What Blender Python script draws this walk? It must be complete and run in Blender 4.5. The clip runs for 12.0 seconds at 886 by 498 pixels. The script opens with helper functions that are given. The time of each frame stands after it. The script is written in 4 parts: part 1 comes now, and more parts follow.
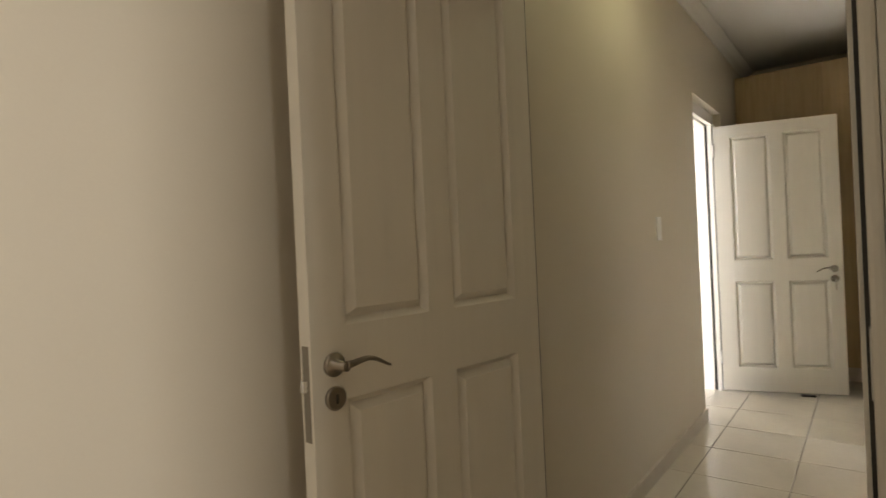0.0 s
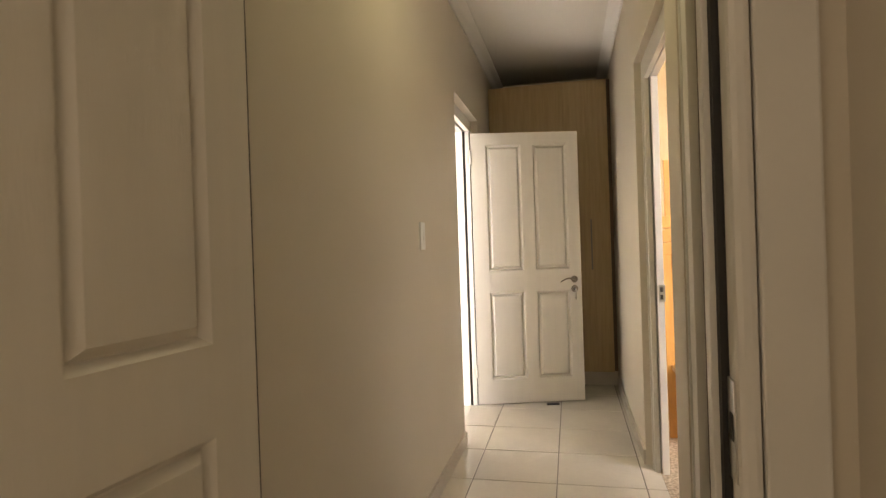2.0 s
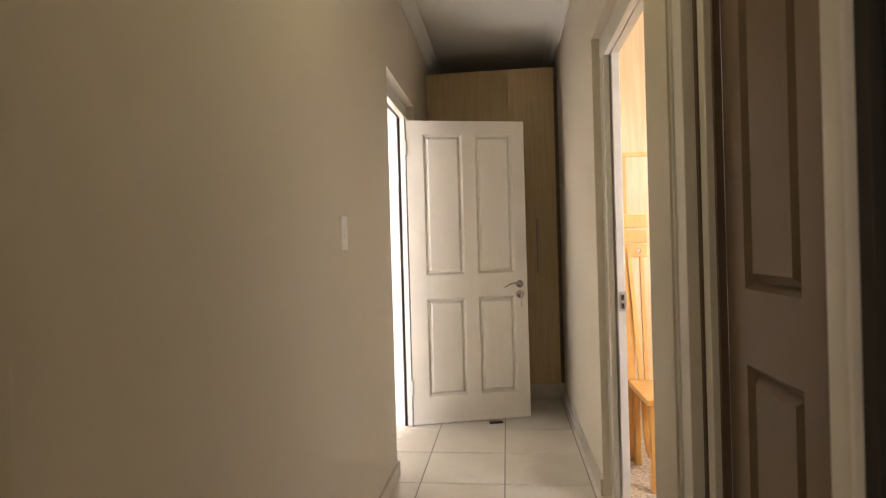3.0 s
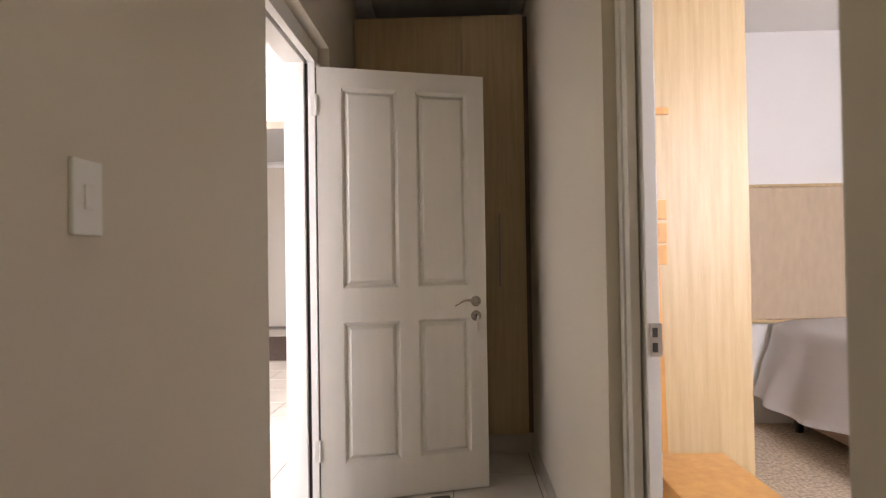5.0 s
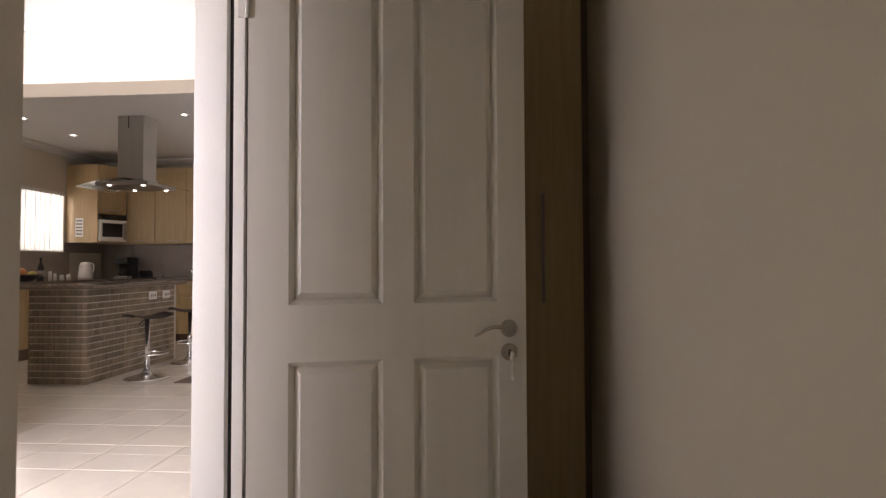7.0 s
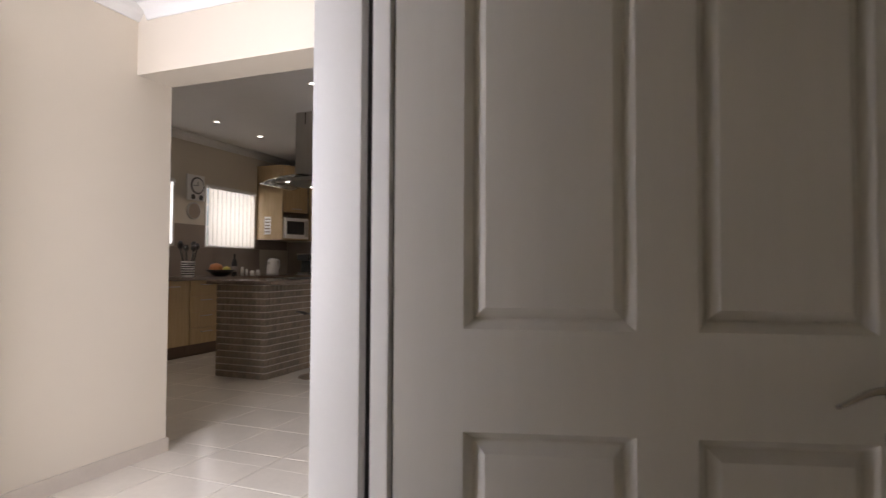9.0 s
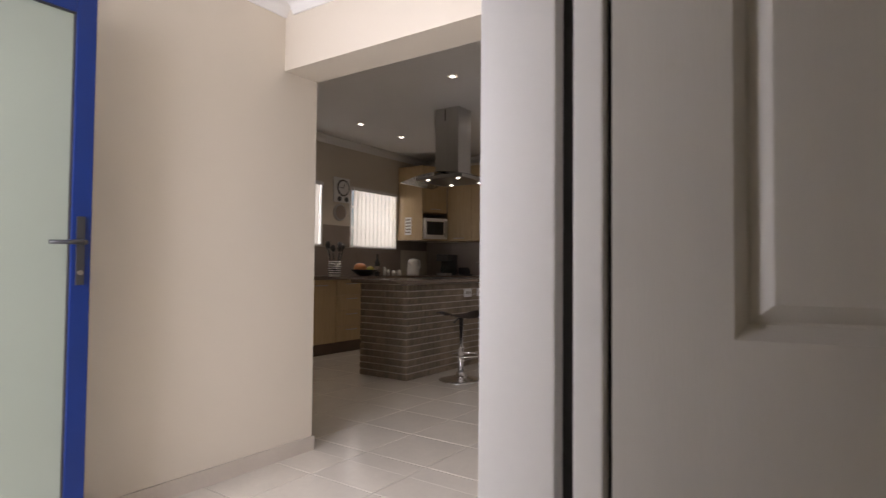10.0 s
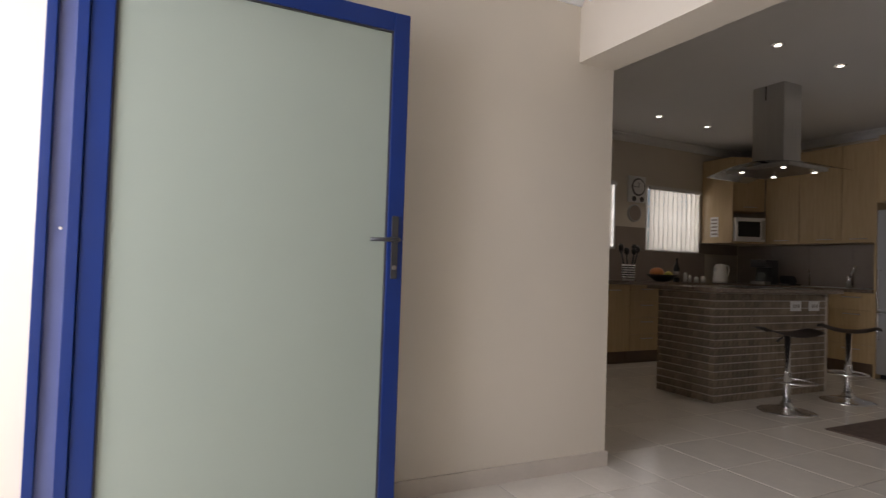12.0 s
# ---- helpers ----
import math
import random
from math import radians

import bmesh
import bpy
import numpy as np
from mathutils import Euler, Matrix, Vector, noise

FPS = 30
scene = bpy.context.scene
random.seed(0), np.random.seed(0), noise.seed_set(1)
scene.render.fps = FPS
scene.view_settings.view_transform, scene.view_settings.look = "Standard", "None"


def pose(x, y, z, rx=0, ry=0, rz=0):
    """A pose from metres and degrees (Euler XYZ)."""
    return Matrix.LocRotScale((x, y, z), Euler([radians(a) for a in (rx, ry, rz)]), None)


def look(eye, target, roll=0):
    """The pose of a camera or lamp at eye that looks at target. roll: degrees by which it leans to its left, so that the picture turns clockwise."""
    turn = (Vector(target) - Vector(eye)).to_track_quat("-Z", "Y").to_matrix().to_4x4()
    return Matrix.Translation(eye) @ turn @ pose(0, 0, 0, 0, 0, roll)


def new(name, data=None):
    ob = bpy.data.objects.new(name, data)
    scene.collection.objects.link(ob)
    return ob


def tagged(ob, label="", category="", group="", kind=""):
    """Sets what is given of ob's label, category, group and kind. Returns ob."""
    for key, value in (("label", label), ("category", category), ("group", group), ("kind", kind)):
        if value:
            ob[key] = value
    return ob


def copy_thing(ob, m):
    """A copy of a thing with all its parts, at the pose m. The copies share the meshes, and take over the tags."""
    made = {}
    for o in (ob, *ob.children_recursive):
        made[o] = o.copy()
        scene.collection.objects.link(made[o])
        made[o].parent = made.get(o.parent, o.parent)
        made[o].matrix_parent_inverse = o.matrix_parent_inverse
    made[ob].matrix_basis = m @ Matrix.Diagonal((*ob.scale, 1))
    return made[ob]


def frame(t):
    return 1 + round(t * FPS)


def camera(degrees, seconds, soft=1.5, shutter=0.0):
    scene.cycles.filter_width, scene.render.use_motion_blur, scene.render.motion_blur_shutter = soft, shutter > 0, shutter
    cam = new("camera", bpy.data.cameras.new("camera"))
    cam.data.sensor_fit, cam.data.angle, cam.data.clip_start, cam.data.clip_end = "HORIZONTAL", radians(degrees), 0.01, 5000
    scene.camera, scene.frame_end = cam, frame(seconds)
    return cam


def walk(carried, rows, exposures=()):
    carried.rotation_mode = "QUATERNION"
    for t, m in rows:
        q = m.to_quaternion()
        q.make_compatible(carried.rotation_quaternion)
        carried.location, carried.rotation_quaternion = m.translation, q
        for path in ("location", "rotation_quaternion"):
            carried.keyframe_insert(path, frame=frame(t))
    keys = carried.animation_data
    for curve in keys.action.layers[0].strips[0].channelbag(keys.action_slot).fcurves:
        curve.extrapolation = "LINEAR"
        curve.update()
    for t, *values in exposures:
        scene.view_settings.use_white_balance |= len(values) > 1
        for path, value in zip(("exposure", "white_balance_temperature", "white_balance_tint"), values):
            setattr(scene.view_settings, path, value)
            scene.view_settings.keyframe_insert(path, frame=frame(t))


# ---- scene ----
cam = camera(76.4, 12.0, 1.3, 0.3)

PATH = [
    (0, (0.961, -4.747, 1.199), (-0.246, -3.153, 1.196), -2.6),
    (0.5, (0.862, -4.669, 1.188), (-0.081, -2.906, 1.18), -2.2),
    (1, (0.816, -4.55, 1.195), (0.105, -2.681, 1.179), -2.1),
    (1.5, (0.781, -4.35, 1.196), (0.222, -2.43, 1.186), -2.0),
    (2, (0.731, -4.159, 1.197), (0.29, -2.208, 1.19), -1.9),
    (2.5, (0.674, -3.937, 1.195), (0.348, -1.964, 1.186), -1.7),
    (3, (0.67, -3.699, 1.188), (0.446, -1.712, 1.182), -1.6),
    (3.5, (0.7, -3.438, 1.193), (0.534, -1.445, 1.187), -1.5),
    (3.7, (0.693, -3.314, 1.185), (0.549, -1.32, 1.177), -1.4),
    (5.3, (0.685, -2.413, 1.136), (0.63, -0.414, 1.167), -0.6),
    (5.5, (0.674, -2.295, 1.129), (0.62, -0.296, 1.16), -0.3),
    (6, (0.684, -2.01, 1.124), (0.601, -0.012, 1.164), -0.3),
    (6.5, (0.691, -1.744, 1.112), (0.598, 0.253, 1.165), -0.3),
    (6.7, (0.695, -1.651, 1.11), (0.582, 0.345, 1.168), -0.3),
    (8.3, (0.523, -0.994, 1.136), (0.123, 0.965, 1.185), -0.1),
    (8.5, (0.517, -0.936, 1.123), (0.036, 1.004, 1.175), -0.2),
    (9, (0.423, -0.811, 1.104), (-0.298, 1.054, 1.16), 0.3),
    (9.5, (0.294, -0.672, 1.095), (-0.629, 1.102, 1.15), 0.5),
    (10, (0.211, -0.565, 1.07), (-0.931, 1.076, 1.133), 0.5),
    (10.5, (0.15, -0.496, 1.063), (-1.233, 0.947, 1.125), 1.1),
    (11, (0.122, -0.471, 1.063), (-1.424, 0.796, 1.123), 1.5),
    (11.5, (0.085, -0.466, 1.06), (-1.594, 0.619, 1.117), 1.6),
    (12, (0.056, -0.457, 1.055), (-1.737, 0.428, 1.111), 1.9),
]
EXPOSURES = [(0, 1.05, 6800, 9), (1, 1.3, 7100, 12), (1.5, 1.35, 7400, 14), (3, 1.25, 7000, 17), (3.5, 1.25, 6700, 18), (5.5, 0.45, 6500, 22), (6.7, 0.0, 6600, 23), (8.3, -0.45, 6300, 19), (9, -0.6, 6250, 19), (10.5, -1.05, 6400, 20), (12, -1.42, 6300, 17)]
walk(cam, [(t, look(eye, target, roll)) for t, eye, target, roll in PATH], EXPOSURES)

# ---- light ----
world = bpy.data.worlds.new("sky")
scene.world = world
world.use_nodes = True
wn = world.node_tree.nodes
sky = wn.new("ShaderNodeTexSky")
sky.sky_type, sky.sun_disc = "NISHITA", False
sky.sun_elevation, sky.sun_rotation = radians(52), radians(45)
world.node_tree.links.new(sky.outputs[0], wn["Background"].inputs[0])
wn["Background"].inputs[1].default_value = 0.12
sun_data = bpy.data.lights.new("sun", "SUN")
sun_data.energy, sun_data.angle, sun_data.color = 3.0, radians(0.5), (1, 0.95, 0.87)
new("sun", sun_data).matrix_world = look((5, 5, 9), (0, 0, 0))


def window_light(name, eye, target, w, h, watts, color=(1, 1, 1)):
    d = bpy.data.lights.new(name, "AREA")
    d.shape, d.size, d.size_y, d.energy, d.color = "RECTANGLE", w, h, watts, color
    new(name, d).matrix_world = look(eye, target)


def spot(name, x, y, z, watts, size=100):
    d = bpy.data.lights.new(name, "SPOT")
    d.energy, d.color, d.spot_size, d.spot_blend, d.shadow_soft_size = watts, (1, 0.88, 0.72), radians(size), 0.6, 0.03
    new(name, d).matrix_world = look((x, y, z), (x + 0.001, y, 0))


window_light("entry_daylight", (-1.33, -2.2, 1.5), (-1.33, 1.0, 1.0), 2.2, 2.2, 390, (0.97, 0.975, 1))
window_light("bedroom_window_light", (2.92, -5.2, 1.5), (0, -4.8, 1.2), 0.58, 1.2, 21, (1, 0.97, 0.90))
window_light("second_bedroom_window_light", (2.58, -2.25, 1.6), (3.3, 0.6, 0.6), 0.95, 1.2, 48, (0.96, 0.97, 1))
# added lamp out of view, for the greenish glow high on the left wall
window_light("corridor_glow_light", (0.5, -2.25, 2.655), (0.5, -2.24, 0), 0.2, 0.2, 1.4, (1, 0.97, 0.60))
window_light("kitchen_window_light", (-5.62, 5.65, 1.75), (0, 5.3, 1.2), 1.0, 0.85, 26)
window_light("kitchen_side_window_light", (-5.62, 4.0, 1.75), (0, 4, 1.2), 1.2, 0.85, 26)

# ---- materials ----


def material(name, color, rough=0.5, metal=0.0, var=0.06, scale=6.0, fine=60.0, bump=0.02, stretch=(1, 1, 1), dark=None, spec=0.5):
    m = bpy.data.materials.new(name)
    m.use_nodes = True
    n, l = m.node_tree.nodes, m.node_tree.links
    b = n["Principled BSDF"]
    b.inputs["Roughness"].default_value = rough
    b.inputs["Metallic"].default_value = metal
    b.inputs["Specular IOR Level"].default_value = spec
    tc, mp = n.new("ShaderNodeTexCoord"), n.new("ShaderNodeMapping")
    mp.inputs["Scale"].default_value = stretch
    l.new(tc.outputs["Object"], mp.inputs["Vector"])
    big, small = n.new("ShaderNodeTexNoise"), n.new("ShaderNodeTexNoise")
    for t, s, d in ((big, scale, 4), (small, fine, 3)):
        t.inputs["Scale"].default_value, t.inputs["Detail"].default_value = s, d
        l.new(mp.outputs[0], t.inputs["Vector"])
    mix = n.new("ShaderNodeMath")
    mix.operation = "MULTIPLY_ADD"
    l.new(small.outputs["Fac"], mix.inputs[0])
    mix.inputs[1].default_value = 0.35
    l.new(big.outputs["Fac"], mix.inputs[2])
    ramp = n.new("ShaderNodeValToRGB")
    lo = dark or tuple(c * (1 - var) for c in color)
    hi = color if dark else tuple(min(1, c * (1 + var)) for c in color)
    ramp.color_ramp.elements[0].position, ramp.color_ramp.elements[0].color = 0.42, (*lo, 1)
    ramp.color_ramp.elements[1].position, ramp.color_ramp.elements[1].color = 0.92, (*hi, 1)
    l.new(mix.outputs[0], ramp.inputs[0])
    info, tone = n.new("ShaderNodeObjectInfo"), n.new("ShaderNodeHueSaturation")
    fac = n.new("ShaderNodeMapRange")
    fac.inputs["To Min"].default_value, fac.inputs["To Max"].default_value = 1 - var * 0.5, 1 + var * 0.5
    l.new(info.outputs["Random"], fac.inputs["Value"])
    l.new(fac.outputs[0], tone.inputs["Value"])
    l.new(ramp.outputs[0], tone.inputs["Color"])
    l.new(tone.outputs[0], b.inputs["Base Color"])
    if bump:
        bp = n.new("ShaderNodeBump")
        bp.inputs["Strength"].default_value, bp.inputs["Distance"].default_value = bump * 10, 0.002
        l.new(small.outputs["Fac"], bp.inputs["Height"])
        l.new(bp.outputs[0], b.inputs["Normal"])
    return m


def glowing(name, color, strength):
    m = bpy.data.materials.new(name)
    m.use_nodes = True
    b = m.node_tree.nodes["Principled BSDF"]
    b.inputs["Base Color"].default_value = (*color, 1)
    b.inputs["Emission Color"].default_value = (*color, 1)
    b.inputs["Emission Strength"].default_value = strength
    return m


M_WALL = material("cream wall paint", (0.67, 0.605, 0.505), 0.55, var=0.03, scale=1.2, fine=220, bump=0.012)
M_PALE = material("off-white wall paint", (0.74, 0.72, 0.70), 0.6, var=0.03, scale=1.2, fine=220, bump=0.012)
M_CEIL = material("white ceiling paint", (0.80, 0.79, 0.77), 0.7, var=0.02, scale=1.0, fine=150, bump=0.01)
M_TRIM = material("white gloss paint", (0.76, 0.73, 0.68), 0.35, var=0.025, scale=3, fine=90, bump=0.008)
M_SKIRT = material("beige tile skirting", (0.56, 0.50, 0.43), 0.35, var=0.05, scale=5)
M_DOOR = material("white painted moulded door", (0.78, 0.74, 0.67), 0.42, var=0.02, scale=4, fine=60, bump=0.035, stretch=(8, 8, 0.5))
# a white door; the brown is corridor shade put into its colour
M_DOOR_SHADED = material("white door with shade in its colour", (0.17, 0.112, 0.066), 0.5, var=0.04, scale=4, fine=60, bump=0.02, stretch=(8, 8, 0.5))
M_TILE = material("cream glazed floor tile", (0.70, 0.65, 0.57), 0.16, var=0.06, scale=4, fine=40, bump=0.004)
M_GROUT = material("grey grout", (0.20, 0.18, 0.16), 0.9, var=0.1, scale=30)
M_MAPLE = material("pale maple veneer", (0.57, 0.425, 0.235), 0.42, var=0.1, scale=5, fine=26, bump=0.006, stretch=(9, 9, 0.5), dark=(0.46, 0.325, 0.165))
M_PINE = material("varnished pine", (0.66, 0.36, 0.10), 0.35, var=0.1, scale=4, fine=20, bump=0.01, stretch=(6, 6, 0.8), dark=(0.52, 0.25, 0.06))
M_STEEL = material("brushed steel", (0.55, 0.54, 0.52), 0.30, 1.0, var=0.05, scale=3, fine=80, bump=0.004, stretch=(12, 12, 1))
M_CHROME = material("chrome", (0.90, 0.90, 0.90), 0.24, 1.0, var=0.02, bump=0)
M_NICKEL = material("satin nickel", (0.30, 0.27, 0.235), 0.3, 1.0, var=0.05, bump=0.002)
# same nickel, lightened because the hall door stands in brighter light
M_NICKEL_LIT = material("satin nickel with brighter light in its colour", (0.46, 0.43, 0.39), 0.25, 1.0, var=0.05, bump=0.002)
# rubber parts and dark holes, also the painted shade in hinge gaps
M_BLACK = material("black rubber", (0.025, 0.023, 0.022), 0.6, var=0.2)
M_PLASTIC_BLACK = material("black plastic", (0.03, 0.03, 0.032), 0.3, var=0.1, bump=0.002)
M_LEATHER = material("dark brown leatherette", (0.035, 0.024, 0.02), 0.38, var=0.2, fine=200, bump=0.02)
M_BLUE = material("blue powder coated aluminium", (0.006, 0.023, 0.13), 0.36, spec=0.3, var=0.08, fine=300, bump=0.004)
M_BLUE_CH = material("faded blue aluminium channel", (0.09, 0.11, 0.26), 0.38, var=0.1, fine=200)
M_FROST = material("frosted green glass", (0.275, 0.31, 0.26), 0.32, var=0.03, scale=1.5, fine=200, bump=0.004)
M_MOSAIC = material("brown slate mosaic", (0.235, 0.185, 0.13), 0.5, var=0.45, scale=9, fine=70, bump=0.03)
M_MOSAIC_GROUT = material("pale mosaic grout", (0.66, 0.60, 0.52), 0.9, var=0.1, scale=30)
M_GRANITE = material("polished brown granite", (0.23, 0.18, 0.14), 0.12, var=0.4, scale=40, fine=150, bump=0.001)
M_SPLASH = material("grey brown splashback tile", (0.30, 0.25, 0.21), 0.3, var=0.08, scale=4)
# kick plates, and strips whose brown stands in for shade in gaps
M_KICK_SHADE = material("brown kick plate", (0.13, 0.085, 0.055), 0.5, var=0.1)
M_RUG = material("dark brown woven rug", (0.12, 0.085, 0.065), 0.95, var=0.2, scale=30, fine=300, bump=0.05)
M_CARPET = material("speckled brown carpet", (0.42, 0.34, 0.25), 0.95, var=0.5, scale=60, fine=260, bump=0.06)
M_LINEN = material("white bed linen", (0.88, 0.85, 0.83), 0.85, var=0.02, scale=4, fine=300, bump=0.02)
M_BEDBASE = material("tan upholstered bed base", (0.34, 0.25, 0.18), 0.85, var=0.08, fine=300, bump=0.03)
M_TEXTURED = material("textured tan wall covering", (0.50, 0.385, 0.265), 0.75, var=0.07, scale=14, fine=160, bump=0.06, stretch=(2, 2, 0.6))
M_WHITE = material("white plastic", (0.86, 0.85, 0.83), 0.3, var=0.02, bump=0)
M_BLIND = material("white blind fabric", (0.80, 0.78, 0.74), 0.8, var=0.03, fine=300)
blind_nodes = M_BLIND.node_tree
glow_through = blind_nodes.nodes.new("ShaderNodeBsdfTranslucent")
glow_through.inputs[0].default_value = (0.85, 0.82, 0.76, 1)
both = blind_nodes.nodes.new("ShaderNodeMixShader")
both.inputs[0].default_value = 0.55
blind_nodes.links.new(blind_nodes.nodes["Principled BSDF"].outputs[0], both.inputs[1])
blind_nodes.links.new(glow_through.outputs[0], both.inputs[2])
blind_nodes.links.new(both.outputs[0], blind_nodes.nodes["Material Output"].inputs[0])
M_LAMP = glowing("lamp glow", (1, 0.9, 0.75), 12)
M_SILVER = material("silver fridge enamel", (0.56, 0.57, 0.59), 0.3, 0.5, var=0.03, fine=200, bump=0.002)
M_PAVE = material("pale concrete paving", (0.55, 0.53, 0.50), 0.85, var=0.1, scale=3)
M_OUT = material("white rendered boundary wall", (0.78, 0.77, 0.75), 0.8, var=0.05, scale=2)

# ---- builders ----


def box(x0, y0, z0, x1, y1, z1, bev=0.0, bm=None):
    own = bm is None
    bm = bm or bmesh.new()
    vs = [bm.verts.new(c) for c in ((x0, y0, z0), (x1, y0, z0), (x1, y1, z0), (x0, y1, z0), (x0, y0, z1), (x1, y0, z1), (x1, y1, z1), (x0, y1, z1))]
    fs = [bm.faces.new([vs[i] for i in f]) for f in ((3, 2, 1, 0), (4, 5, 6, 7), (0, 1, 5, 4), (1, 2, 6, 5), (2, 3, 7, 6), (3, 0, 4, 7))]
    if bev:
        es = {e for f in fs for e in f.edges}
        bmesh.ops.bevel(bm, geom=list(es), offset=bev, segments=2, affect="EDGES", profile=0.6)
    return bm


def boxes(rows, bev=0.0):
    bm = bmesh.new()
    for r in rows:
        box(*r, bev=bev, bm=bm)
    return bm


def tube(points, radii, seg=12, bm=None, flat=1.0):
    bm = bm or bmesh.new()
    pts = [Vector(p) for p in points]
    radii = radii if isinstance(radii, (list, tuple)) else [radii] * len(pts)
    rings, up = [], None
    for i, p in enumerate(pts):
        d = (pts[min(i + 1, len(pts) - 1)] - pts[max(i - 1, 0)]).normalized()
        a = up if up is not None and abs(up.dot(d)) < 0.95 else (Vector((0, 0, 1)) if abs(d.z) < 0.9 else Vector((1, 0, 0)))
        u = (a - d * a.dot(d)).normalized()
        up, v = u, d.cross(u)
        rings.append([bm.verts.new(p + (u * math.cos(k) * flat + v * math.sin(k)) * radii[i]) for k in (2 * math.pi * j / seg for j in range(seg))])
    for a, b in zip(rings, rings[1:]):
        for j in range(seg):
            f = bm.faces.new((a[j], a[(j + 1) % seg], b[(j + 1) % seg], b[j]))
            f.smooth = True
    bm.faces.new(rings[0][::-1])
    bm.faces.new(rings[-1])
    bmesh.ops.recalc_face_normals(bm, faces=bm.faces[:])
    return bm


def lathe(profile, seg=24):
    """profile: (radius, height) from below upwards."""
    return tube([(0, 0, z) for r, z in profile], [max(r, 0.0005) for r, z in profile], seg)


def moved(bm, m):
    bm.transform(m)
    return bm


def obj(name, bm, mat):
    me = bpy.data.meshes.new(name)
    bm.normal_update()
    bm.to_mesh(me)
    bm.free()
    me.materials.append(mat)
    return new(name, me)


def part(name, bm, mat, parent, label=""):
    ob = obj(name, bm, mat)
    ob.parent = parent
    return tagged(ob, label)


def thing(name, label, category, m=None, group=""):
    ob = new(name)
    ob.empty_display_size = 0.1
    if m is not None:
        ob.matrix_world = m
    return tagged(ob, label, category, group)


def setting(name, bm, mat, label=""):
    return tagged(obj(name, bm, mat), label, kind="structure")


# ---- plan ----
XL, XR = 0.075, 1.09
H_CORR, H_LOUNGE, H_KITCHEN = 2.72, 2.53, 2.80
WA, BEAM0, BEAM1, BEAM_Z = -2.30, 1.48, 1.72, 2.155
KW, KN = -5.35, 6.95

# ---- structure ----
setting("wall_corridor_left", boxes([
    (-0.125, -3.10, -0.01, XL, -0.82, H_CORR), (-0.125, -0.82, 2.14, XL, 0.055, H_CORR), (-0.125, 0.055, -0.01, XL, 1.35, 2.80)]), M_WALL, "cream painted corridor wall")
setting("wall_corridor_right", boxes([
    (XR, -3.10, 2.10, 1.21, -2.20, H_CORR), (XR, -3.10, -0.01, 1.21, -3.06, 2.10), (XR, -2.20, -0.01, 1.21, -1.98, H_CORR), (XR, -1.98, 2.14, 1.21, -1.0, H_CORR), (XR, -1.0, -0.01, 1.19, 1.25, H_CORR)]), M_WALL, "cream painted corridor wall with two doorways")
setting("wall_corridor_end", boxes([(XL, 1.25, -0.01, 1.20, 1.37, 2.80)]), M_WALL)
setting("wall_second_bedroom_north", boxes([(1.20, 1.25, -0.01, 4.7, 1.37, 2.80)]), M_PALE, "off-white painted bedroom wall above a tan panel")
setting("ceiling_corridor", boxes([(-0.125, -3.10, H_CORR, 1.21, 1.37, H_CORR + 0.1)]), M_CEIL)


def cornice(name, a, b, inward, z, size=0.075):
    """A coved cornice from a to b; inward: the way into the room."""
    bm = bmesh.new()
    prof = [(0, -size), (0.012, -size), (0.02, -size * 0.82), (0.032, -size * 0.55), (size * 0.55, -0.032), (size * 0.82, -0.02), (size, -0.012), (size, 0), (0, 0)]
    ends = []
    for p in (a, b):
        ends.append([bm.verts.new((p[0] + inward[0] * u, p[1] + inward[1] * u, z + v)) for u, v in prof])
    k = len(prof)
    for i in range(k):
        bm.faces.new((ends[0][i], ends[0][(i + 1) % k], ends[1][(i + 1) % k], ends[1][i]))
    bm.faces.new(ends[0])
    bm.faces.new(ends[1][::-1])
    bmesh.ops.recalc_face_normals(bm, faces=bm.faces[:])
    return setting(name, bm, M_CEIL, "white coved ceiling cornice")


cornice("cornice_1", (XL, -3.1), (XL, 1.25), (1, 0), H_CORR - 0.001)
cornice("cornice_2", (XR, -3.1), (XR, 1.25), (-1, 0), H_CORR - 0.001)

# first bedroom, round the start of the walk
setting("wall_bedroom_door", boxes([
    (-0.5, -3.20, -0.01, 0.085, -3.10, H_CORR), (0.085, -3.20, 2.08, 0.99, -3.10, H_CORR), (0.99, -3.28, -0.01, 3.0, -3.19, 2.08), (1.09, -3.19, -0.01, 3.0, -3.10, 2.08), (0.99, -3.28, 2.08, 3.0, -3.10, H_CORR)]), M_WALL)
setting("wall_bedroom_left", boxes([(-0.30, -6.8, -0.01, -0.17, -3.20, H_CORR)]), M_WALL, "cream painted bedroom wall")
setting("wall_bedroom_right", boxes([
    (2.9, -6.8, -0.01, 3.0, -5.5, H_CORR), (2.9, -5.5, -0.01, 3.0, -4.9, 0.9), (2.9, -5.5, 2.1, 3.0, -4.9, H_CORR), (2.9, -4.9, -0.01, 3.0, -3.28, H_CORR)]), M_WALL)
# added wall, keeps the bedroom window light off the open leaf
setting("wall_bedroom_passage", boxes([(1.11, -4.52, -0.01, 1.22, -3.28, H_CORR)]), M_WALL)
setting("wall_bedroom_back", boxes([(-0.30, -6.9, -0.01, 3.0, -6.8, H_CORR)]), M_WALL)
setting("ceiling_bedroom", boxes([(-0.30, -6.9, H_CORR, 3.0, -3.10, H_CORR + 0.1)]), M_CEIL)
setting("floor_bedroom", boxes([(-0.30, -6.9, -0.10, 3.0, -3.15, 0.0)]), M_CARPET)

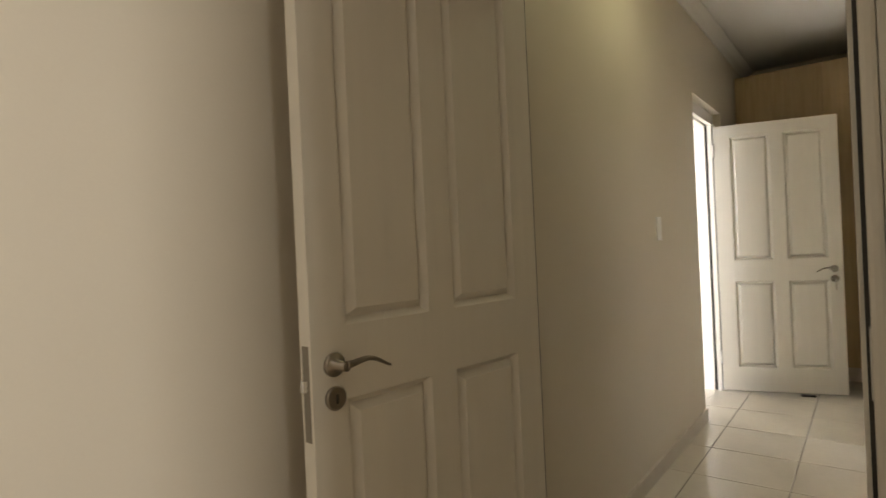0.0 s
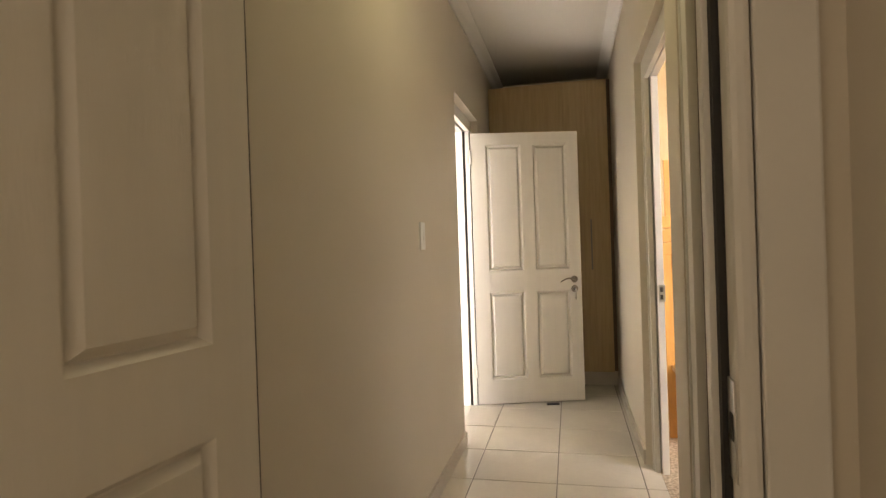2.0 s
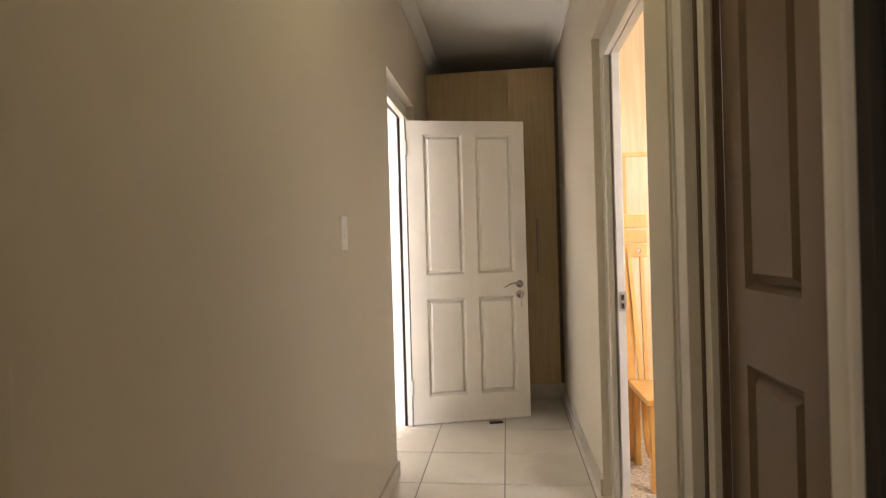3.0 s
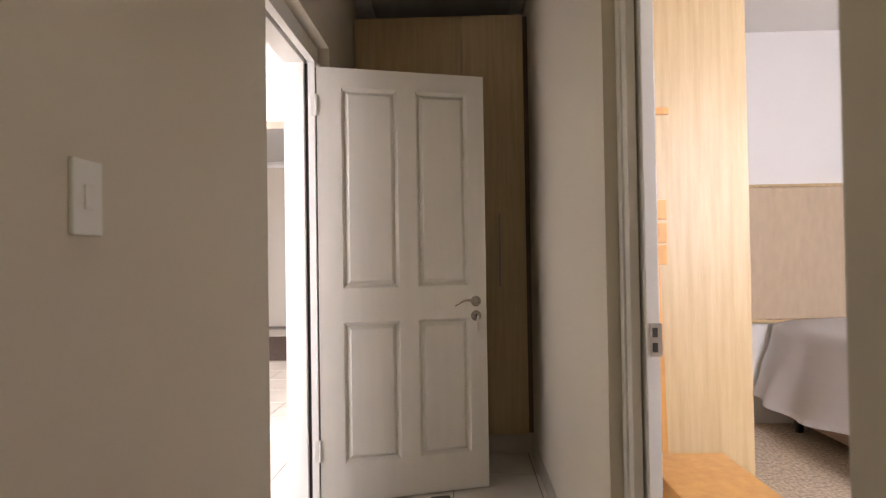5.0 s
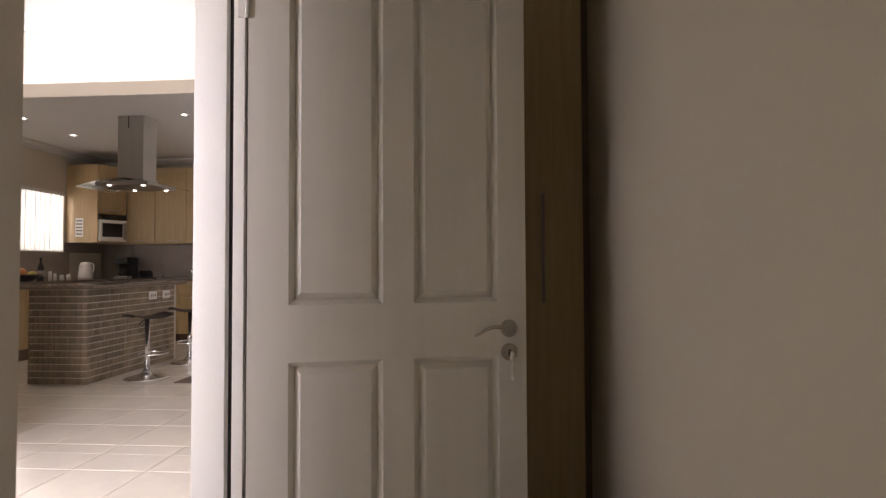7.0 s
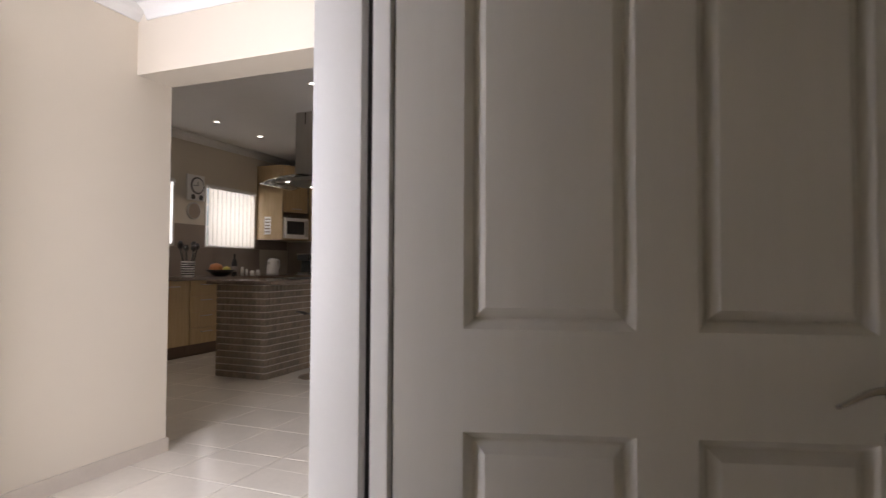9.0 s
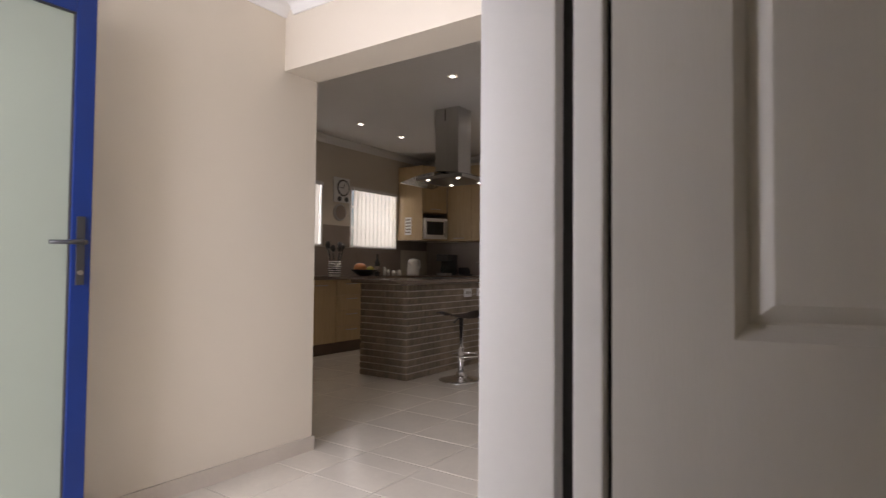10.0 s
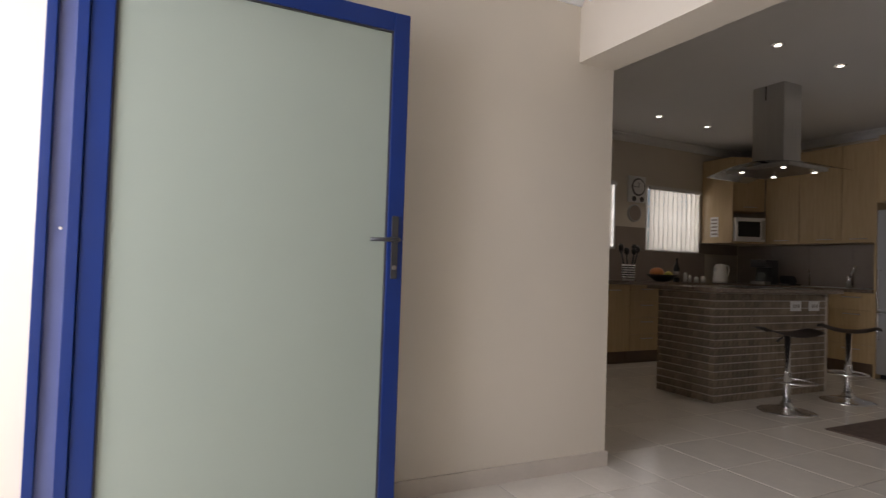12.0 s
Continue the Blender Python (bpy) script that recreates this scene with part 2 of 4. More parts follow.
# second bedroom
setting("wall_second_bedroom_east", boxes([(4.6, -2.2, -0.01, 4.7, 1.25, H_CORR)]), M_PALE)
setting("wall_second_bedroom_window", boxes([
    (1.21, -2.2, -0.01, 2.08, -2.1, H_CORR), (2.08, -2.2, -0.01, 3.08, -2.1, 0.9), (2.08, -2.2, 2.2, 3.08, -2.1, H_CORR), (3.08, -2.2, -0.01, 4.6, -2.1, H_CORR)]), M_WALL)
setting("ceiling_second_bedroom", boxes([(1.21, -2.2, 2.62, 4.7, 1.25, 2.72)]), M_CEIL)
setting("floor_second_bedroom", boxes([(1.15, -2.2, -0.10, 4.7, 1.25, 0.002)]), M_CARPET, "speckled brown carpet")

# entrance hall and kitchen
setting("wall_hall", boxes([(WA - 0.2, -0.75, -0.01, WA, BEAM1, 2.9)]), M_WALL, "cream painted hall wall")
setting("beam", boxes([(WA, BEAM0, BEAM_Z, -0.125, BEAM1, 2.9)]), M_WALL, "cream painted beam over the kitchen opening")
setting("wall_entry", boxes([
    (-2.5, -0.95, -0.01, -2.06, -0.75, 2.9), (-2.06, -0.95, 2.16, -0.56, -0.75, 2.9), (-0.56, -0.95, -0.01, -0.125, -0.75, 2.9)]), M_WALL)
setting("ceiling_hall", boxes([(WA, -0.75, H_LOUNGE, -0.125, BEAM0, H_LOUNGE + 0.1)]), M_CEIL)
cornice("cornice_3", (WA, -0.75), (WA, BEAM0), (1, 0), H_LOUNGE - 0.001)
cornice("cornice_4", (WA + 0.075, BEAM0), (-0.125, BEAM0), (0, -1), H_LOUNGE - 0.001)
setting("wall_kitchen_window", boxes([
    (KW - 0.15, 1.6, -0.01, KW, 3.4, 2.9), (KW - 0.15, 3.4, -0.01, KW, 4.62, 1.33), (KW - 0.15, 3.4, 2.19, KW, 4.62, 2.9), (KW - 0.15, 4.62, -0.01, KW, 5.14, 2.9),
    (KW - 0.15, 5.14, -0.01, KW, 6.15, 1.33), (KW - 0.15, 5.14, 2.19, KW, 6.15, 2.9), (KW - 0.15, 6.15, -0.01, KW, 7.1, 2.9)]), M_WALL, "cream painted kitchen wall with two windows")
setting("wall_kitchen_back", boxes([(KW, KN, -0.01, -0.125, KN + 0.15, 2.9)]), M_WALL)
setting("wall_kitchen_front", boxes([(KW, BEAM1 - 0.15, -0.01, WA - 0.2, BEAM1, 2.9)]), M_WALL)
setting("wall_kitchen_right", boxes([(-0.275, BEAM1, -0.01, -0.125, KN, 2.9)]), M_WALL)
setting("ceiling_kitchen", boxes([(KW, BEAM1, H_KITCHEN, -0.125, KN, H_KITCHEN + 0.1)]), M_CEIL)
cornice("cornice_5", (KW, BEAM1), (KW, KN), (1, 0), H_KITCHEN - 0.001, 0.09)
cornice("cornice_6", (KW + 0.09, KN), (-0.275, KN), (0, -1), H_KITCHEN - 0.001, 0.09)
setting("baseboard_1", boxes([(WA, 0.0 - 0.75, 0.0, WA + 0.012, BEAM1, 0.08), (WA - 0.2, BEAM1, 0.0, WA + 0.012, BEAM1 + 0.012, 0.08)]), M_SKIRT, "beige tile skirting")
setting("baseboard_2", boxes([(XL, -3.1, 0.0, XL + 0.012, -0.82, 0.08), (0.0, -0.832, 0.0, XL + 0.012, -0.82 + 0.012, 0.08)]), M_SKIRT, "beige tile skirting")
setting("baseboard_3", boxes([(XR - 0.012, -1.0, 0.0, XR, 0.62, 0.08), (XR - 0.012, -2.2, 0.0, XR, -1.98, 0.08)]), M_SKIRT, "beige tile skirting")
setting("ground", boxes([(-60, -60, -0.35, 60, 60, -0.12)]), M_PAVE, "pale paving outside the house")
setting("wall_boundary", boxes([(-7, -5.2, -0.12, -0.6, -5.0, 2.0)]), M_OUT)


# ---- doors ----
def door_leaf_mesh(w=0.81, h=2.03, th=0.04, rise=0.0):
    xs = [0, w * 0.137, w * 0.464, w * 0.576, w * 0.892, w]
    zs = [0, 0.18, 0.835 + rise, 0.995 + rise, 1.94, h]
    bm = bmesh.new()
    for y, flip in ((0, False), (th, True)):
        g = [[bm.verts.new((x, y, z)) for x in xs] for z in zs]
        panels = []
        for i in range(5):
            for j in range(5):
                c = [g[i][j], g[i][j + 1], g[i + 1][j + 1], g[i + 1][j]]
                f = bm.faces.new(c[::-1] if flip else c)
                if i in (1, 3) and j in (1, 3):
                    panels.append(f)
        bm.normal_update()
        bmesh.ops.inset_individual(bm, faces=panels, thickness=0.020, depth=-0.019)
        bmesh.ops.inset_individual(bm, faces=panels, thickness=0.004, depth=0.0)
        bmesh.ops.inset_individual(bm, faces=panels, thickness=0.024, depth=0.017)
    rim = [e for e in bm.edges if e.is_boundary]
    bmesh.ops.bridge_loops(bm, edges=rim)
    bmesh.ops.recalc_face_normals(bm, faces=bm.faces[:])
    return bm


def lever_set(leaf, x, z, side, way, key=True, metal=None):
    """A lever on a round rose and a key rose. side: -1 on the front face, 1 behind; way: where the lever points along x."""
    y = 0 if side < 0 else 0.04
    s = side
    turn = Matrix.Translation((x, y, z)) @ Matrix.Rotation(radians(90 if s < 0 else -90), 4, "X")
    handle = part("door_handle", moved(lathe([(0.026, 0), (0.026, 0.005), (0.022, 0.009), (0.011, 0.010), (0.0095, 0.048)]), turn), metal or M_NICKEL, leaf, "satin nickel lever on round rose")
    pts, rad = [], []
    for i in range(13):
        u = i / 12
        pts.append((x + way * (0.118 * u), y + s * 0.046, z + 0.004 + 0.017 * math.sin(u * 4.4) * u - 0.004 * u))
        rad.append(0.0085 * (1 - 0.66 * u))
    part("lever", tube(pts, rad), metal or M_NICKEL, handle)
    rose = part("key_rose", moved(lathe([(0.026, 0), (0.026, 0.005), (0.022, 0.008)]), Matrix.Translation((0, 0, -0.071)) @ turn), metal or M_NICKEL, leaf, "satin nickel key rose")
    part("keyhole", box(x - 0.003, y + s * 0.0085 - 0.0008, z - 0.082, x + 0.003, y + s * 0.0085 + 0.0008, z - 0.062), M_BLACK, rose)
    if key:
        k = part("key", tube([(x, y + s * 0.008, z - 0.067), (x, y + s * 0.030, z - 0.067), (x, y + s * 0.034, z - 0.072), (x, y + s * 0.034, z - 0.095)], [0.003, 0.003, 0.007, 0.007], flat=0.6), M_CHROME, leaf)
        part("key_tag", box(x - 0.005, y + s * 0.034 - 0.001, z - 0.15, x + 0.005, y + s * 0.034 + 0.001, z - 0.097, 0.0006), M_CHROME, k)


def panel_door(name, label, m, sides=(-1,), key=False, bolt=False, lever_z=0.915, w=0.81, paint=None, rise=0.0):
    d = thing(name, label, "door", m)
    leaf = part("leaf", door_leaf_mesh(w, rise=rise), paint or M_DOOR, d)
    for s in sides:
        # the keyed hall door gets the nickel with brighter light painted in
        lever_set(leaf, w - 0.055, lever_z, s, -1, key and s == sides[0], M_NICKEL_LIT if key else None)
    part("lock_plate", box(w - 0.0005, 0.009, 0.80, w + 0.0015, 0.031, 1.0), M_NICKEL, leaf, "nickel lock plate in the door edge")
    if bolt:
        part("latch", box(0.811, 0.013, 0.905, 0.822, 0.027, 0.93, 0.002), M_CHROME, leaf, "bright latch bolt")
    # black strip stands in for shade in the open gap at the hinges
    part("hinge_gap", box(-0.006, 0.014, 0, -0.001, 0.038, 2.03), M_BLACK, leaf, "black strip painting the shade in the hinge gap")
    for z in (0.20, 1.80):
        part("hinge", moved(box(-0.028, -0.004, z, 0.002, 0.002, z + 0.10, 0.001), Matrix()), M_TRIM, leaf, "white painted butt hinge")
        part("hinge_pin", tube([(-0.003, -0.005, z), (-0.003, -0.005, z + 0.10)], 0.006, 10), M_TRIM, leaf)
    return d


panel_door("panel_door", "open white moulded four-panel door with nickel lever and key", pose(0.026, 0.0, 0.008, 0, 0, 15.6), (-1,), True)
# the bedroom leaf stands open, a little past square, along the wall
panel_door("panel_door", "open white four-panel bedroom door with curved nickel lever", pose(0.10, -3.188, 0.008, 0, 0, -97), (1,), False, True, 0.955, rise=0.04)
# bathroom leaf: white, its dim brown look is in the paint colour
panel_door("panel_door", "closed white four-panel bathroom door, coloured brown for its shade", pose(1.168, -2.352, 0.008, 0, 0, -90), (-1,), False, False, 0.98, 0.70, M_DOOR_SHADED, 0.08)
panel_door("panel_door", "open white four-panel door inside the second bedroom", pose(1.215, -1.935, 0.008, 0, 0, 2), (-1,), False)

# door frames of pressed steel, painted
lounge_frame = thing("door_frame", "white painted steel frame of the hall doorway", "door frame")
part("jamb", boxes([(-0.128, -0.004, 0, -0.034, 0.054, 2.06), (-0.014, -0.004, 0, 0.018, 0.054, 2.06)], 0.002), M_TRIM, lounge_frame)
# black strip along the rebate of the far jamb
part("rebate_seal", box(-0.034, 0.018, 0, -0.014, 0.03, 2.06), M_BLACK, lounge_frame, "black strip in the rebate")
part("back_plate", box(0.0185, 0.022, 0, 0.030, 0.054, 2.06), M_TRIM, lounge_frame)
part("jamb", boxes([(-0.128, -0.819, 0, -0.02, -0.79, 2.06)], 0.002), M_TRIM, lounge_frame)
part("head", boxes([(-0.128, -0.79, 2.06, -0.034, 0.054, 2.138), (-0.014, -0.79, 2.06, 0.02, 0.054, 2.138)], 0.002), M_TRIM, lounge_frame)
part("head_seal", box(-0.034, -0.79, 2.09, -0.014, 0.03, 2.10), M_BLACK, lounge_frame)

bed2_frame = thing("door_frame", "cream painted steel frame of the second bedroom doorway", "door frame")
for y, s in ((-1.0, -1), (-1.98, 1)):
    a = sorted((y + s * 0.002, y + s * 0.10)), sorted((y + s * 0.002, y + s * 0.13)), sorted((y + s * 0.10, y + s * 0.104))
    j = part("jamb", boxes([(1.125, a[0][0], 0, 1.150, a[0][1], 2.03), (1.155, a[1][0], 0, 1.189, a[1][1], 2.03)] if s < 0 else [(1.125, a[0][0], 0, 1.15, a[0][1] - 0.045, 2.03), (1.155, a[1][0], 0, 1.205, a[1][1] - 0.06, 2.03)], 0.003), M_TRIM, bed2_frame)
    part("bead", box(1.118, y + s * 0.03, 0, 1.126, y + s * 0.045, 2.03, 0.002) if s > 0 else box(1.118, y - 0.06, 0, 1.126, y - 0.045, 2.03, 0.002), M_TRIM, j)
part("head", boxes([(1.125, -1.978, 2.03, 1.15, -1.002, 2.138), (1.155, -1.978, 2.03, 1.189, -1.002, 2.138)], 0.003), M_TRIM, bed2_frame)
strike = part("strike_plate", box(1.163, -1.133, 0.883, 1.194, -1.129, 0.968, 0.001), M_STEEL, bed2_frame, "steel strike plate with two dark holes")
for z in (0.894, 0.932):
    part("latch_hole", box(1.169, -1.1345, z, 1.182, -1.1325, z + 0.024), M_BLACK, strike)

bath_frame = thing("door_frame", "cream painted steel frame of the bathroom doorway", "door frame")
part("jamb", boxes([(1.10, -2.288, 0, 1.135, -2.201, 2.045), (1.132, -2.345, 0, 1.15, -2.304, 2.045), (1.14, -2.304, 0, 1.21, -2.201, 2.045)], 0.003), M_TRIM, bath_frame)
# two brown strips paint the shade in the frame's recess and rebate
part("groove", box(1.128, -2.3035, 0, 1.139, -2.2885, 2.045), M_KICK_SHADE, bath_frame, "dark strip for the shade in the frame recess")
part("rebate_seal", box(1.148, -2.358, 0, 1.165, -2.346, 2.045), M_KICK_SHADE, bath_frame, "brown strip for the shade in the rebate")
part("bead", box(1.093, -2.22, 0, 1.101, -2.212, 2.045, 0.002), M_TRIM, bath_frame)
part("head", box(1.10, -3.058, 2.045, 1.21, -2.201, 2.098, 0.003), M_TRIM, bath_frame)

bed1_frame = thing("door_frame", "cream painted steel frame of the first bedroom doorway", "door frame")
part("jamb", boxes([(0.938, -3.218, 0, 0.989, -3.188, 2.05)], 0.003), M_TRIM, bed1_frame)
# black strip between jamb and rebate
part("rebate_seal", box(0.948, -3.2365, 0, 0.989, -3.2185, 2.05), M_BLACK, bed1_frame, "black strip in the bedroom frame rebate")
part("rebate", box(0.957, -3.290, 0, 0.9885, -3.237, 2.05, 0.010), M_TRIM, bed1_frame)
part("architrave", box(0.989, -3.296, 0, 1.072, -3.2815, 2.05, 0.004), M_TRIM, bed1_frame)
part("jamb", boxes([(0.077, -3.198, 0, 0.090, -3.10, 2.05)], 0.002), M_WALL, bed1_frame)
part("head", box(0.09, -3.212, 2.052, 0.937, -3.09, 2.079, 0.003), M_TRIM, bed1_frame)
s1 = part("strike_plate", box(0.954, -3.279, 0.84, 0.9575, -3.243, 0.99, 0.001), M_STEEL, bed1_frame, "steel strike plate")
part("latch_hole", box(0.9525, -3.272, 0.90, 0.955, -3.256, 0.94), M_BLACK, s1)

# ---- corridor things ----
# invented fitting, never in view, to house the added glow lamp
lamp = thing("ceiling_light", "unseen round ceiling light added for the corridor wall glow", "ceiling light", pose(0.5, -2.25, H_CORR - 0.055))
part("base", lathe([(0.15, 0.035), (0.15, 0.055)], 32), M_WHITE, lamp)
part("diffuser", lathe([(0.06, 0), (0.11, 0.008), (0.135, 0.022), (0.14, 0.035)], 32), M_BLIND, lamp, "frosted glass diffuser")
sw = thing("light_switch", "white plastic light switch on the corridor wall", "light switch", pose(XL, -1.69, 1.25))
plate = part("plate", box(0, -0.036, -0.062, 0.009, 0.036, 0.062, 0.003), M_WHITE, sw)
part("rocker", box(0.008, -0.012, -0.02, 0.013, 0.012, 0.02, 0.002), M_WHITE, sw)

ward = thing("wardrobe", "tall pale maple wardrobe closing the corridor end", "wardrobe")
part("body", box(XL + 0.004, 0.69, 0.12, XR - 0.03, 1.24, 2.54), M_MAPLE, ward)
part("plinth", box(XL + 0.004, 0.72, 0.0, XR - 0.004, 1.24, 0.12), M_SKIRT, ward, "grey recessed plinth")
# dark strip in place of the shaded gap between wardrobe and wall
part("filler", box(XR - 0.03, 0.70, 0.12, XR - 0.002, 0.74, 2.54), M_KICK_SHADE, ward, "dark strip painting the shade in the wardrobe gap")
for x0, x1, hx in ((XL + 0.006, 0.703, None), (0.709, XR - 0.032, 0.905)):
    d = part("door", box(x0, 0.668, 0.12, x1, 0.688, 2.54, 0.002), M_MAPLE, ward)
    if hx:
        part("handle", tube([(hx, 0.668, 0.99), (hx, 0.64, 0.99), (hx, 0.64, 0.97), (hx, 0.64, 1.385), (hx, 0.64, 1.37), (hx, 0.668, 1.37)], 0.006, 10), M_NICKEL, d, "dark nickel bar handle")
wedge = tagged(obj("door_stop", moved(box(0, 0, 0, 0.09, 0.03, 0.012, 0.003), pose(0.53, 0.06, 0.0, 0, 0, 12)), M_BLACK), "small black rubber wedge under the open door", "door stop")

# ---- entrance door ----
entry = thing("entrance_door", "open blue aluminium entrance door with frosted green glass", "door", pose(-2.045, -0.70, 0.012, 0, 0, 90))
EW, EH = 1.10, 2.05
for a in ((0, 0, 0.068, EH), (EW - 0.068, 0, EW, EH)):
    part("stile", box(a[0], 0, a[1], a[2], 0.045, a[3], 0.004), M_BLUE, entry)
for z0, z1 in ((0.0, 0.09), (EH - 0.075, EH)):
    part("rail", box(0.0685, 0.001, z0, EW - 0.0685, 0.044, z1, 0.003), M_BLUE, entry)
part("glass", box(0.066, 0.016, 0.086, EW - 0.066, 0.026, EH - 0.072), M_FROST, entry, "frosted pale green glass pane")
bead = [(0.068, 0.006, 0.09, 0.074, 0.016, EH - 0.075), (EW - 0.074, 0.006, 0.09, EW - 0.068, 0.016, EH - 0.075), (0.074, 0.006, 0.09, EW - 0.074, 0.016, 0.096), (0.074, 0.006, EH - 0.081, EW - 0.074, 0.016, EH - 0.075)]
for r in bead:
    part("glazing_bead", box(*r), M_BLACK, entry)
lock = part("lock_plate", box(EW - 0.052, -0.007, 0.98, EW - 0.024, 0.0, 1.23, 0.002), M_PLASTIC_BLACK, entry, "black lock plate")
part("lever", tube([(EW - 0.038, -0.004, 1.135), (EW - 0.038, -0.045, 1.135), (EW - 0.05, -0.052, 1.135), (EW - 0.155, -0.052, 1.132)], [0.010, 0.009, 0.009, 0.007]), M_PLASTIC_BLACK, lock)
part("key_cylinder", moved(lathe([(0.009, 0), (0.009, 0.006)], 14), Matrix.Translation((EW - 0.038, -0.006, 1.025)) @ Matrix.Rotation(radians(90), 4, "X")), M_NICKEL, lock)

entry_frame = thing("entrance_door_frame", "blue aluminium entrance frame with faded inner channel", "door frame")
part("jamb", boxes([(-2.10, -0.735, 0, -2.035, -0.7015, 2.13), (-2.10, -0.815, 0, -2.03, -0.785, 2.13)], 0.003), M_BLUE, entry_frame)
chan = part("channel", boxes([(-2.10, -0.785, 0, -2.05, -0.735, 2.13)]), M_BLUE_CH, entry_frame, "faded blue channel with screws")
for z in (0.10, 0.15, 1.13, 1.95, 2.0):
    part("screw", moved(lathe([(0.006, 0), (0.005, 0.003)], 10), Matrix.Translation((-2.05, -0.76 + 0.008 * math.sin(z * 40), z)) @ Matrix.Rotation(radians(90), 4, "Y")), M_CHROME, chan)
part("jamb", box(-0.62, -0.84, 0, -0.56, -0.71, 2.13, 0.003), M_BLUE, entry_frame)
part("head", box(-2.10, -0.84, 2.10, -0.56, -0.71, 2.158, 0.003), M_BLUE, entry_frame)

# ---- second bedroom ----
w2 = thing("wardrobe", "pale maple built-in wardrobe end in the second bedroom", "wardrobe")
part("side_panel", box(1.192, -0.205, 0.003, 1.885, -0.187, 2.615, 0.001), M_MAPLE, w2)
part("body", box(1.192, -0.185, 0.003, 1.86, 1.245, 2.615), M_MAPLE, w2)
for i in range(3):
    part("door", box(1.862, -0.183 + i * 0.475, 0.08, 1.882, 0.288 + i * 0.475, 2.55, 0.002), M_MAPLE, w2)

bench = thing("bench", "low varnished pine bench beside the wardrobe", "bench", pose(1.46, -0.78, 0.003))
part("top", box(-0.16, -0.21, 0.415, 0.13, 0.20, 0.445, 0.006), M_PINE, bench)
for x in (-0.14, 0.085):
    for y in (-0.19, 0.15):
        part("leg", box(x, y, 0, x + 0.03, y + 0.035, 0.414, 0.003), M_PINE, bench)
part("apron", box(-0.14, 0.155, 0.35, 0.11, 0.175, 0.414, 0.002), M_PINE, bench)

rack = thing("pine_easel", "folded varnished pine easel leaning on the wardrobe", "easel", pose(1.335, -0.43, 0.003, 0, 0, 0))
part("front_leg", moved(box(-0.035, -0.02, 0, 0.035, 0.0, 1.15, 0.003), pose(-0.02, -0.12, 0, -4)), M_PINE, rack)
part("diagonal_leg", moved(box(-0.01, -0.01, 0, 0.012, 0.012, 1.10, 0.002), pose(0.06, -0.14, 0.05, -4, -3)), M_PINE, rack)
part("back_leg", moved(box(-0.01, -0.01, 0, 0.012, 0.012, 1.12, 0.002), pose(0.085, -0.08, 0.0, -4)), M_PINE, rack)
for z in (1.10, 1.18, 1.265):
    part("crossbar", box(-0.055, -0.07, z, 0.105, -0.04, z + 0.074, 0.004), M_PINE, rack)
part("upright", box(-0.03, -0.04, 1.10, 0.008, -0.02, 1.68, 0.003), M_PINE, rack)
part("top_bar", box(-0.03, -0.042, 1.66, 0.13, -0.02, 1.685, 0.003), M_PINE, rack)
part("knob", moved(lathe([(0.012, 0), (0.014, 0.008), (0.008, 0.014)], 12), pose(0.055, -0.07, 1.135, 90)), M_CHROME, rack)

headboard = thing("wall_panel", "textured tan upholstered wall panel with pale rails", "wall panel")
part("panel", box(1.89, 1.222, 0.70, 4.59, 1.247, 1.57, 0.003), M_TEXTURED, headboard)
part("rail", box(1.89, 1.214, 1.571, 4.59, 1.247, 1.592, 0.003), M_MAPLE, headboard)
part("rail", box(1.89, 1.205, 0.672, 4.59, 1.247, 0.698, 0.003), M_MAPLE, headboard)

bed = thing("bed", "bed with white cover draped over a tan base", "bed", pose(2.72, 1.18, 0.003))
part("base", box(0.02, -1.9, 0.09, 1.5, -0.02, 0.34, 0.01), M_BEDBASE, bed)
for x in (0.08, 1.40):
    for y in (-1.82, -0.12):
        part("leg", moved(lathe([(0.022, 0), (0.03, 0.09)], 14), Matrix.Translation((x, y, 0))), M_BLACK, bed)


def cover_mesh(x0, x1, y0, y1, top):
    bm = bmesh.new()
    cols, rows = 40, 60
    g = []
    for j in range(rows + 1):
        y = y0 + (y1 - y0) * j / rows
        line = []
        for i in range(cols + 1):
            u = i / cols
            if u < 0.3:
                k = u / 0.3
                fold = 0.022 * math.sin(y * 17 + 1.3 * math.sin(y * 5)) * (1 - k) + 0.012 * noise.noise((y * 6, k * 3, 0))
                z = 0.21 + 0.035 * math.sin(y * 4.1) + (top - 0.04 - 0.21) * k
                line.append(bm.verts.new((x0 - 0.15 * (1 - k) ** 1.2 - fold, y, z)))
            else:
                k = (u - 0.3) / 0.7
                z = top - 0.04 * (1 - min(1, k * 9)) ** 2 + 0.012 * noise.noise((k * 5, y * 3, 4))
                line.append(bm.verts.new((x0 + (x1 - x0) * k, y, z)))
        g.append(line)
    for a, b in zip(g, g[1:]):
        for i in range(cols):
            bm.faces.new((a[i], a[i + 1], b[i + 1], b[i])).smooth = True
    bmesh.ops.solidify(bm, geom=bm.faces[:], thickness=0.012)
    bmesh.ops.recalc_face_normals(bm, faces=bm.faces[:])
    return bm


part("mattress", box(0.01, -1.9, 0.342, 1.5, -0.02, 0.66, 0.04), M_LINEN, bed)
part("cover", cover_mesh(-0.005, 1.5, -1.95, -0.005, 0.70), M_LINEN, bed, "creased white bed cover hanging over the side")

